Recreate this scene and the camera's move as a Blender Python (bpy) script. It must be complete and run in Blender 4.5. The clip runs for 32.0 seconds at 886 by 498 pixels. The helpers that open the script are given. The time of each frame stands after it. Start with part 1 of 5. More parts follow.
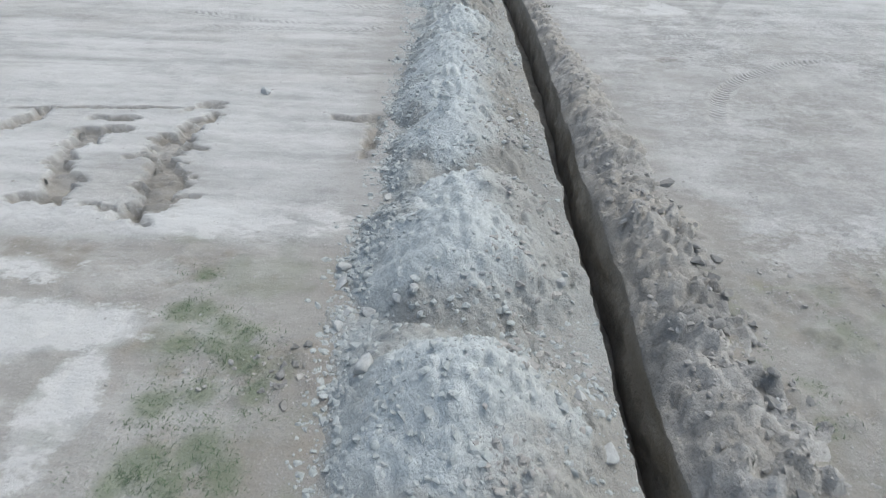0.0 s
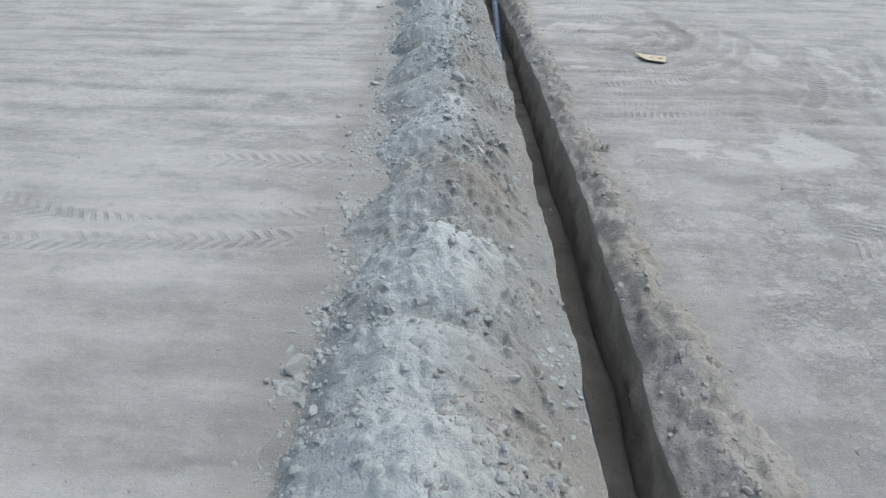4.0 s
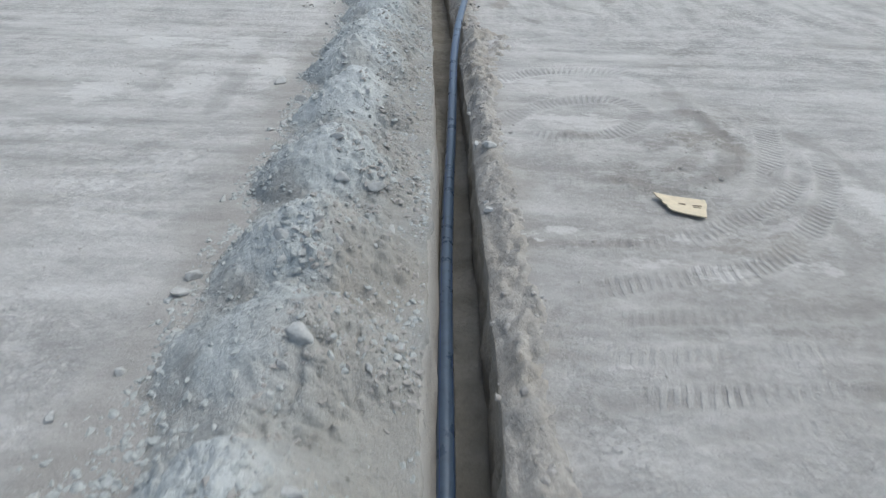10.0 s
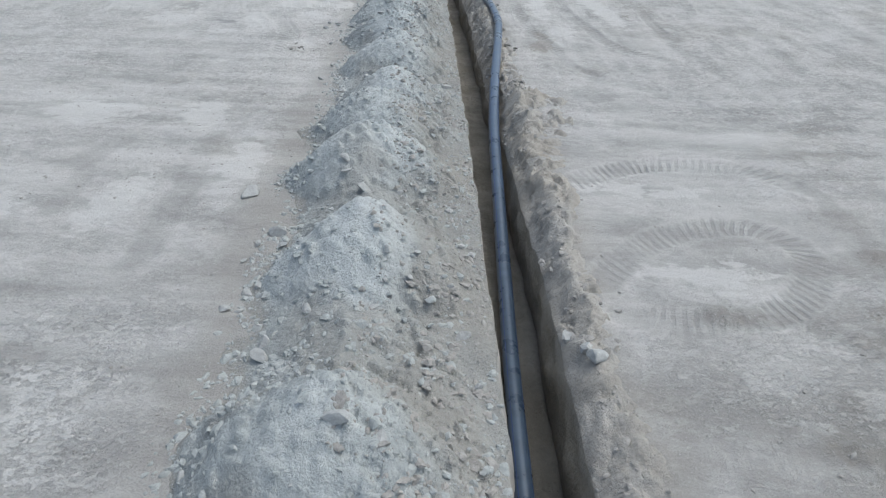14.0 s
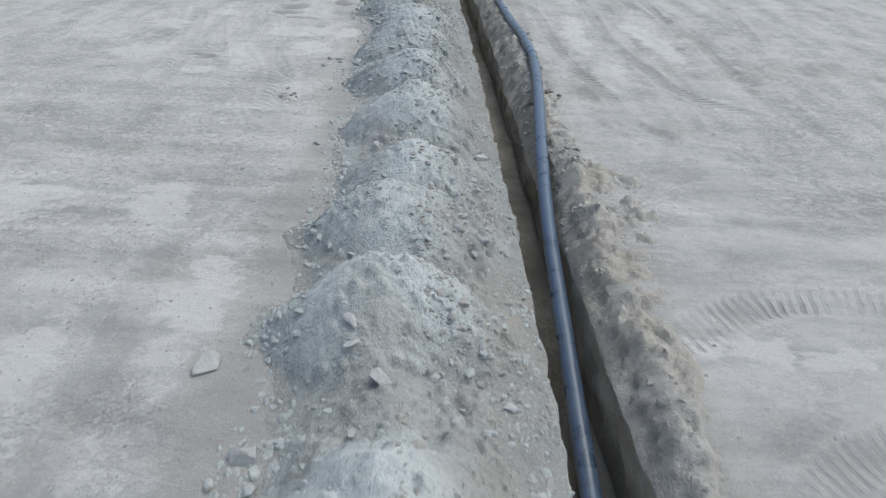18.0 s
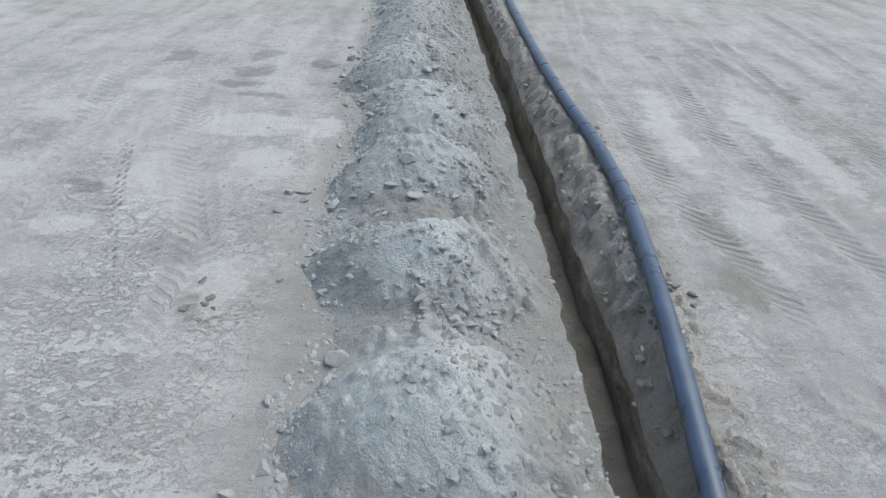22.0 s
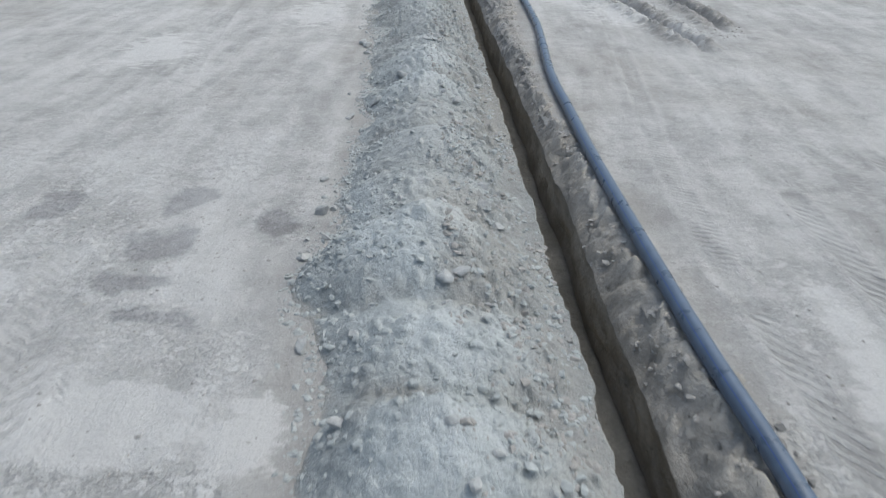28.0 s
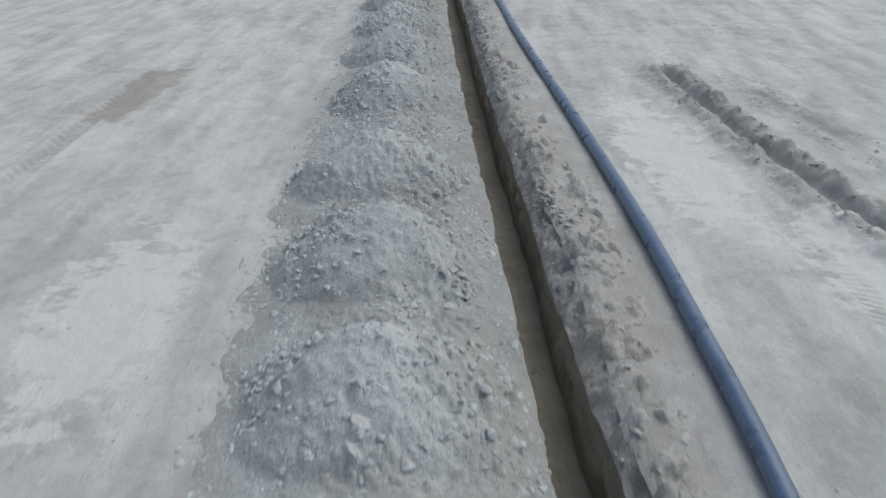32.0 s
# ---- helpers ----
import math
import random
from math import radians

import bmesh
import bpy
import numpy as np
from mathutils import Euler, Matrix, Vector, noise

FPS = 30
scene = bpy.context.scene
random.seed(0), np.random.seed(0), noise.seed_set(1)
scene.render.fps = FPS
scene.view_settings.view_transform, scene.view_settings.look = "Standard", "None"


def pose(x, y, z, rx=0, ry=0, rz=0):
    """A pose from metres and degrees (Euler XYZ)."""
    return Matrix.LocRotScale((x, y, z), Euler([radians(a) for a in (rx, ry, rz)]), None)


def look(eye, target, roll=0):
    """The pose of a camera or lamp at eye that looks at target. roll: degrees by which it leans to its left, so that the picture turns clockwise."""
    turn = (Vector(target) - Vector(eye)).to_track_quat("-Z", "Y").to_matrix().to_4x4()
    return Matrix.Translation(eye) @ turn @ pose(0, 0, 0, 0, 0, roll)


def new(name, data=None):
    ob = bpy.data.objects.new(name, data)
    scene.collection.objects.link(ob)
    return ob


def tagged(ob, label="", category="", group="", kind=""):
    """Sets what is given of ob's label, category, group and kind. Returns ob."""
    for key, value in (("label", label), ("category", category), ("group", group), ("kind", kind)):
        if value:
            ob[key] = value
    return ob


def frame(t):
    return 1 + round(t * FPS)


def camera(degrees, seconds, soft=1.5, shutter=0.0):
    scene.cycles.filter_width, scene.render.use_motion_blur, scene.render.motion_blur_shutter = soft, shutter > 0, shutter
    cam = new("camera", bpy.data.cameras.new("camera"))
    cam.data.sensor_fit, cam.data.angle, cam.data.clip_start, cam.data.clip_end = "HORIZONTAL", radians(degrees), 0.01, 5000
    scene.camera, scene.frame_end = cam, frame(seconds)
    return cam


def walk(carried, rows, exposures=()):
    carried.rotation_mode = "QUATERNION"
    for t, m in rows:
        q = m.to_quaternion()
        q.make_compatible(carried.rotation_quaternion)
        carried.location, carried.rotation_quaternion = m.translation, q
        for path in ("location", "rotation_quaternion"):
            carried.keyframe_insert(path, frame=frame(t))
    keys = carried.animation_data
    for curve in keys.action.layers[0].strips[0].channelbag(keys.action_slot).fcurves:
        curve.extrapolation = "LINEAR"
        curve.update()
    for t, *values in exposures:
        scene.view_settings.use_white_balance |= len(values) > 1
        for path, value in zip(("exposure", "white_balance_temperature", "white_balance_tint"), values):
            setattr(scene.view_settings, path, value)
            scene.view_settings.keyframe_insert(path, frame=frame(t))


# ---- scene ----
cam = camera(70.0, 32.0, soft=1.2, shutter=0.3)
PATH = [
    (0, (-0.785, 7.012, 4.344), (-0.846, 8.677, 3.237), 1.8),
    (0.5, (-0.795, 7.833, 4.293), (-0.858, 9.501, 3.193), 1.7),
    (1, (-0.772, 9.061, 4.293), (-0.842, 10.734, 3.199), 1.5),
    (1.5, (-0.711, 10.452, 4.367), (-0.789, 12.125, 3.273), 1.4),
    (2, (-0.718, 12.307, 4.32), (-0.796, 13.982, 3.231), 1.3),
    (2.5, (-0.684, 14.14, 4.314), (-0.776, 15.824, 3.238), 0.9),
    (3, (-0.719, 15.805, 4.328), (-0.81, 17.49, 3.256), 1.0),
    (3.5, (-0.771, 16.514, 4.249), (-0.86, 18.199, 3.176), 1.0),
    (5.5, (-0.711, 17.591, 4.26), (-0.806, 19.277, 3.189), 1.0),
    (6, (-0.187, 18.183, 4.257), (-0.284, 19.869, 3.187), 1.0),
    (6.5, (0.58, 18.875, 4.339), (0.485, 20.561, 3.267), 1.1),
    (7, (1.084, 19.539, 4.388), (0.988, 21.225, 3.316), 0.9),
    (7.5, (1.159, 19.891, 4.381), (1.065, 21.577, 3.31), 1.0),
    (8, (1.07, 20.129, 4.375), (0.976, 21.817, 3.305), 1.0),
    (8.5, (0.929, 20.67, 4.389), (0.834, 22.357, 3.318), 1.0),
    (9, (0.749, 21.538, 4.39), (0.655, 23.224, 3.318), 1.0),
    (9.5, (0.543, 22.71, 4.358), (0.449, 24.396, 3.286), 1.0),
    (10, (0.344, 24.155, 4.341), (0.253, 25.841, 3.27), 0.9),
    (10.5, (0.136, 25.614, 4.34), (0.047, 27.3, 3.268), 1.0),
    (11, (-0.067, 26.492, 4.33), (-0.149, 28.177, 3.256), 1.1),
    (11.5, (-0.188, 26.76, 4.304), (-0.272, 28.446, 3.231), 1.0),
    (12, (-0.297, 26.929, 4.316), (-0.38, 28.613, 3.24), 1.0),
    (12.5, (-0.372, 27.145, 4.319), (-0.455, 28.828, 3.242), 1.0),
    (13, (-0.475, 27.808, 4.309), (-0.558, 29.49, 3.231), 0.9),
    (13.5, (-0.615, 28.779, 4.318), (-0.698, 30.464, 3.243), 0.9),
    (15.5, (-0.99, 30.198, 4.301), (-1.071, 31.882, 3.224), 1.4),
    (16, (-1.079, 30.798, 4.305), (-1.162, 32.483, 3.23), 1.3),
    (16.5, (-1.164, 31.283, 4.315), (-1.247, 32.967, 3.24), 1.2),
    (17, (-1.246, 31.539, 4.29), (-1.329, 33.223, 3.214), 1.3),
    (17.5, (-1.335, 32.079, 4.266), (-1.42, 33.764, 3.191), 1.2),
    (18, (-1.467, 32.999, 4.254), (-1.551, 34.686, 3.182), 1.2),
    (18.5, (-1.592, 34.15, 4.28), (-1.678, 35.835, 3.207), 1.2),
    (19, (-1.746, 35.509, 4.25), (-1.831, 37.196, 3.179), 1.3),
    (19.5, (-1.877, 36.991, 4.256), (-1.966, 38.677, 3.184), 1.2),
    (20, (-2.036, 38.463, 4.27), (-2.126, 40.147, 3.196), 1.2),
    (20.5, (-2.17, 39.173, 4.202), (-2.254, 40.86, 3.13), 1.2),
    (21, (-2.246, 39.389, 4.179), (-2.33, 41.075, 3.105), 1.3),
    (21.5, (-2.297, 39.532, 4.192), (-2.38, 41.217, 3.118), 1.4),
    (22, (-2.333, 39.814, 4.242), (-2.417, 41.5, 3.168), 1.3),
    (22.5, (-2.367, 40.277, 4.293), (-2.453, 41.963, 3.22), 1.3),
    (23, (-2.392, 40.616, 4.318), (-2.478, 42.303, 3.247), 1.3),
    (23.5, (-2.417, 40.801, 4.332), (-2.503, 42.49, 3.264), 1.3),
    (24, (-2.436, 40.957, 4.362), (-2.524, 42.647, 3.295), 1.3),
    (24.5, (-2.493, 41.285, 4.389), (-2.579, 42.974, 3.322), 1.3),
    (26.5, (-2.674, 43.352, 4.343), (-2.78, 45.047, 3.286), 0.6),
    (27, (-2.791, 44.048, 4.374), (-2.896, 45.743, 3.318), 0.6),
    (27.5, (-2.894, 45.09, 4.448), (-3.001, 46.784, 3.39), 0.5),
    (28, (-3.01, 46.416, 4.466), (-3.116, 48.11, 3.408), 0.6),
    (28.5, (-3.079, 47.874, 4.506), (-3.185, 49.566, 3.446), 0.5),
    (29, (-3.097, 49.766, 4.544), (-3.211, 51.458, 3.484), 0.5),
    (29.5, (-3.263, 51.786, 4.49), (-3.371, 53.485, 3.439), 0.4),
    (30, (-3.395, 54.303, 4.619), (-3.506, 55.995, 3.558), -0.0),
    (30.5, (-3.581, 56.89, 4.653), (-3.69, 58.585, 3.596), -0.0),
    (31, (-3.778, 59.09, 4.735), (-3.883, 60.782, 3.674), -0.2),
    (31.5, (-3.95, 60.402, 4.727), (-4.054, 62.09, 3.66), -0.3),
    (32, (-4.112, 62.179, 4.75), (-4.215, 63.866, 3.681), -0.5),
]
walk(cam, [(t, look(eye, target, roll)) for t, eye, target, roll in PATH], [(0, 0.59, 6250, 3), (2, 0.5, 6250, 3), (7, 0.39, 6250, 3), (9, 0.42, 6250, 3), (18, 0.41, 6250, 3), (28, 0.4, 6250, 3), (32, 0.31, 6250, 3)])

# ---- sky, sun, exposure ----
SUN_UP, SUN_TURN = 64.0, 66.0           # degrees: height, and turn from +y towards +x
world = bpy.data.worlds.new("overcast_sky")
scene.world = world
world.use_nodes = True
wn, wl = world.node_tree.nodes, world.node_tree.links
sky = wn.new("ShaderNodeTexSky")
sky.sky_type = "NISHITA"
sky.sun_disc = False
sky.sun_elevation, sky.sun_rotation = radians(SUN_UP), radians(SUN_TURN)
sky.air_density, sky.dust_density, sky.ozone_density = 1.0, 4.0, 1.0
cloud = wn.new("ShaderNodeHueSaturation")
cloud.inputs["Saturation"].default_value = 0.8
wl.new(sky.outputs[0], cloud.inputs["Color"])
wl.new(cloud.outputs[0], wn["Background"].inputs[0])
wn["Background"].inputs[1].default_value = 0.131
sun = new("sun", bpy.data.lights.new("sun", "SUN"))
sun.data.energy, sun.data.angle, sun.data.color = 0.68, radians(65), (1.0, 0.97, 0.93)
a, b = radians(SUN_TURN), radians(SUN_UP)
sun.matrix_world = look((0, 0, 0), (-math.sin(a) * math.cos(b), -math.cos(a) * math.cos(b), -math.sin(b)))

# ---- small tools ----
rng = np.random.default_rng(7)


def line_x(y):
    """The trench's left rim, as x over y."""
    v = np.asarray(y, float) - 40.0
    return np.where(v < 46, ((1.41e-7 * v + 3.819e-6) * v - 8.802e-4) * v * v - 0.07998 * v - 0.844,
                    -5.362 - 0.104 * (v - 46))


def hash2(i, j, seed):
    h = (i * 374761393 + j * 668265263 + seed * 974634777) & 0x7FFFFFFF
    h = ((h ^ (h >> 13)) * 1274126177) & 0x7FFFFFFF
    return ((h ^ (h >> 16)) & 0xFFFF) / 32767.5 - 1.0


def grain(x, y, size, seed):
    """Smooth value noise from -1 to 1 with cells of that size."""
    x, y = np.asarray(x, float) / size, np.asarray(y, float) / size
    i, j = np.floor(x).astype(np.int64), np.floor(y).astype(np.int64)
    fx, fy = x - i, y - j
    fx, fy = fx * fx * (3 - 2 * fx), fy * fy * (3 - 2 * fy)
    n00, n10, n01, n11 = hash2(i, j, seed), hash2(i + 1, j, seed), hash2(i, j + 1, seed), hash2(i + 1, j + 1, seed)
    return (n00 * (1 - fx) + n10 * fx) * (1 - fy) + (n01 * (1 - fx) + n11 * fx) * fy


def fbm(x, y, size, seed, steps=4, fall=0.5):
    out, amp, total = 0.0, 1.0, 0.0
    for k in range(steps):
        out = out + amp * grain(x, y, size / 2**k, seed + 17 * k)
        total += amp
        amp *= fall
    return out / total


def cobbles(x, y, cell, seed, least=0.1, most=0.52):
    """Half-buried round lumps, one a cell, as heights."""
    i, j = np.floor(x / cell).astype(np.int64), np.floor(y / cell).astype(np.int64)
    out = np.zeros(np.shape(x))
    for a in (-1, 0, 1):
        for b in (-1, 0, 1):
            p, q, r = hash2(i + a, j + b, seed), hash2(i + a, j + b, seed + 3), 0.5 + 0.5 * hash2(i + a, j + b, seed + 7)
            w = 0.5 + 0.5 * hash2(i + a, j + b, seed + 11)
            r = cell * (least + (most - least) * r**1.6)
            du, dy = x - (i + a + 0.5 + 0.4 * p) * cell, y - (j + b + 0.5 + 0.4 * q) * cell
            du, dy = du * (0.8 + 0.5 * w) + 0.25 * dy, dy * (1.3 - 0.5 * w)
            d = (np.abs(du) ** 3 + np.abs(dy) ** 3) ** (1 / 3)
            out = np.maximum(out, np.sqrt(np.maximum(0, r * r - d * d)))
    return out


def shards(x, y, cell, seed):
    """Broken angular lumps that fill the plane, each with its own height and tilt, from about -1 to 1."""
    x, y = x + 0.25 * cell * grain(x, y, 0.6 * cell, seed + 31), y + 0.25 * cell * grain(x, y, 0.6 * cell, seed + 37)
    i, j = np.floor(x / cell).astype(np.int64), np.floor(y / cell).astype(np.int64)
    best, out = np.full(np.shape(x), 1e9), np.zeros(np.shape(x))
    for a in (-1, 0, 1):
        for b in (-1, 0, 1):
            p, q = hash2(i + a, j + b, seed), hash2(i + a, j + b, seed + 3)
            du, dy = x / cell - (i + a + 0.5 + 0.45 * p), y / cell - (j + b + 0.5 + 0.45 * q)
            d = du * du + dy * dy
            h = 0.6 * hash2(i + a, j + b, seed + 7) + 0.9 * du * hash2(i + a, j + b, seed + 11) + 0.9 * dy * hash2(i + a, j + b, seed + 13) - 0.7 * d
            out, best = np.where(d < best, h, out), np.minimum(d, best)
    return out


def step(a, b, x):
    t = np.clip((x - a) / (b - a), 0, 1)
    return t * t * (3 - 2 * t)


def soft_max(a, b, k):
    h = np.clip(0.5 + 0.5 * (a - b) / k, 0, 1)
    return b * (1 - h) + a * h + k * h * (1 - h)


def sheet(name, x, y, z, material, marks=None, slot=None):
    """A mesh from a grid of points, with float marks a point; the faces after column slot are left out."""
    rows, cols = x.shape
    me = bpy.data.meshes.new(name)
    me.vertices.add(rows * cols)
    me.vertices.foreach_set("co", np.stack([x, y, z], -1).astype(np.float32).ravel())
    k = np.arange(rows * cols).reshape(rows, cols)
    quads = np.stack([k[:-1, :-1], k[:-1, 1:], k[1:, 1:], k[1:, :-1]], -1)
    if slot is not None:
        quads = np.delete(quads, slot, axis=1)
    quads = quads.reshape(-1, 4)
    me.loops.add(quads.size)
    me.loops.foreach_set("vertex_index", quads.ravel().astype(np.int32))
    me.polygons.add(len(quads))
    me.polygons.foreach_set("loop_start", np.arange(0, quads.size, 4, dtype=np.int32))
    me.polygons.foreach_set("use_smooth", np.ones(len(quads), bool))
    me.update(calc_edges=True)
    for key, value in (marks or {}).items():
        layer = me.attributes.new(key, "FLOAT", "POINT")
        layer.data.foreach_set("value", np.broadcast_to(value, x.shape).astype(np.float32).ravel())
    me.materials.append(material)
    return new(name, me)


def solid(name, verts, faces, material, smooth=False):
    me = bpy.data.meshes.new(name)
    me.from_pydata([tuple(v) for v in verts], [], [tuple(f) for f in faces])
    me.polygons.foreach_set("use_smooth", np.full(len(me.polygons), smooth))
    me.update()
    me.materials.append(material)
    return me


def part(name, me, parent, label=""):
    ob = new(name, me)
    ob.parent = parent
    return tagged(ob, label)


# ---- materials ----
def material(name):
    m = bpy.data.materials.new(name)
    m.use_nodes = True
    return m, m.node_tree.nodes, m.node_tree.links, m.node_tree.nodes["Principled BSDF"]


def noise_node(n, l, coords, scale, detail=6, rough=0.6, stretch=None):
    if stretch:
        mp = n.new("ShaderNodeMapping")
        mp.inputs["Scale"].default_value = stretch
        l.new(coords, mp.inputs[0])
        coords = mp.outputs[0]
    t = n.new("ShaderNodeTexNoise")
    t.inputs["Scale"].default_value, t.inputs["Detail"].default_value, t.inputs["Roughness"].default_value = scale, detail, rough
    l.new(coords, t.inputs["Vector"])
    return t.outputs[0]


def ramp(n, l, value, lo, hi, a=0.0, b=1.0):
    r = n.new("ShaderNodeMapRange")
    for k, v in zip(("From Min", "From Max", "To Min", "To Max"), (lo, hi, a, b)):
        r.inputs[k].default_value = v
    l.new(value, r.inputs[0])
    return r.outputs[0]


def blend(n, l, factor, a, b, kind="MIX"):
    m = n.new("ShaderNodeMix")
    m.data_type, m.blend_type = "RGBA", kind
    for socket, value in zip((m.inputs[0], m.inputs[6], m.inputs[7]), (factor, a, b)):
        if isinstance(value, (int, float)):
            socket.default_value = value
        elif isinstance(value, tuple):
            socket.default_value = (*value, 1)
        else:
            l.new(value, socket)
    return m.outputs[2]


def mark(n, key):
    t = n.new("ShaderNodeAttribute")
    t.attribute_name = key
    return t.outputs["Fac"]


def soil(name, mid, pale, dark, brown, speck=26.0, bump=0.03, spots=0.5, flakes=0.0):
    """Dry crumbly soil. Marks: tone (pale to dark), brown, grey, damp, green."""
    m, n, l, out = material(name)
    at = n.new("ShaderNodeNewGeometry").outputs["Position"]
    big, fine = noise_node(n, l, at, 1.3, 5), noise_node(n, l, at, speck, 4, 0.7)
    grit = noise_node(n, l, at, speck * 4, 3, 0.7)
    c = blend(n, l, ramp(n, l, big, 0.35, 0.65), mid, tuple((p + q) / 2 for p, q in zip(mid, pale)))
    if flakes:
        flake = noise_node(n, l, at, 6.5, 8, 0.72, (0.85, 1.0, 1.0))
        c = blend(n, l, ramp(n, l, flake, 0.5, 0.515, 0.0, flakes), c, pale)
        flake = noise_node(n, l, at, 13.0, 6, 0.7, (0.8, 1.0, 1.0))
        c = blend(n, l, ramp(n, l, flake, 0.45, 0.4, 0.0, flakes * 0.7), c, dark)
        flake = noise_node(n, l, at, 24.0, 5, 0.65)
        c = blend(n, l, ramp(n, l, flake, 0.53, 0.555, 0.0, flakes * 0.5), c, pale)
        c = blend(n, l, ramp(n, l, flake, 0.41, 0.385, 0.0, flakes * 0.6), c, dark)
    c = blend(n, l, ramp(n, l, mark(n, "tone"), 0.0, 1.0), c, pale)
    c = blend(n, l, ramp(n, l, mark(n, "tone"), 0.0, -1.0), c, dark)
    c = blend(n, l, mark(n, "brown"), c, brown)
    c = blend(n, l, mark(n, "grey"), c, blend(n, l, ramp(n, l, fine, 0.3, 0.7), (0.36, 0.347, 0.325), (0.55, 0.535, 0.51)))
    c = blend(n, l, ramp(n, l, fine, 0.35, 0.7, 0.0, spots), c, blend(n, l, 0.5, c, dark))
    c = blend(n, l, ramp(n, l, grit, 0.55, 0.75, 0.0, spots), c, pale)
    c = blend(n, l, mark(n, "green"), c, (0.15, 0.18, 0.105))
    # this mark multiplies the colour down
    c = blend(n, l, ramp(n, l, mark(n, "darkened"), 0, 1, 0, 0.85), c, blend(n, l, 1.0, c, (0.42, 0.42, 0.45), "MULTIPLY"))
    out.inputs["Roughness"].default_value = 0.95
    out.inputs["Specular IOR Level"].default_value = 0.15
    cells = n.new("ShaderNodeTexVoronoi")
    cells.inputs["Scale"].default_value, cells.inputs["Detail"].default_value, cells.inputs["Roughness"].default_value = speck * 1.1, 2.0, 0.6
    warp = n.new("ShaderNodeVectorMath")
    warp.operation = "MULTIPLY_ADD"
    l.new(noise_node(n, l, at, speck * 0.5, 2), warp.inputs[0])
    warp.inputs[1].default_value = (0.05, 0.05, 0.05)
    l.new(at, warp.inputs[2])
    l.new(warp.outputs[0], cells.inputs["Vector"])
    gate = ramp(n, l, noise_node(n, l, at, 3.0, 4), 0.4, 0.58, 0.5, 1.0)
    lumps = n.new("ShaderNodeMath")
    lumps.operation = "MULTIPLY"
    l.new(ramp(n, l, cells.outputs["Distance"], 0.15, 0.6, 1.0, 0.0), lumps.inputs[0])
    l.new(gate, lumps.inputs[1])
    c = blend(n, l, ramp(n, l, lumps.outputs[0], 0.35, 0.9, 0.0, 0.45 * spots), c, pale)
    l.new(c, out.inputs["Base Color"])
    h = n.new("ShaderNodeMath")
    h.operation = "ADD"
    l.new(lumps.outputs[0], h.inputs[0])
    l.new(ramp(n, l, fine, 0, 1, 0, 0.7), h.inputs[1])
    bp = n.new("ShaderNodeBump")
    bp.inputs["Strength"].default_value, bp.inputs["Distance"].default_value = 1.0, bump
    l.new(h.outputs[0], bp.inputs["Height"])
    l.new(bp.outputs[0], out.inputs["Normal"])
    return m


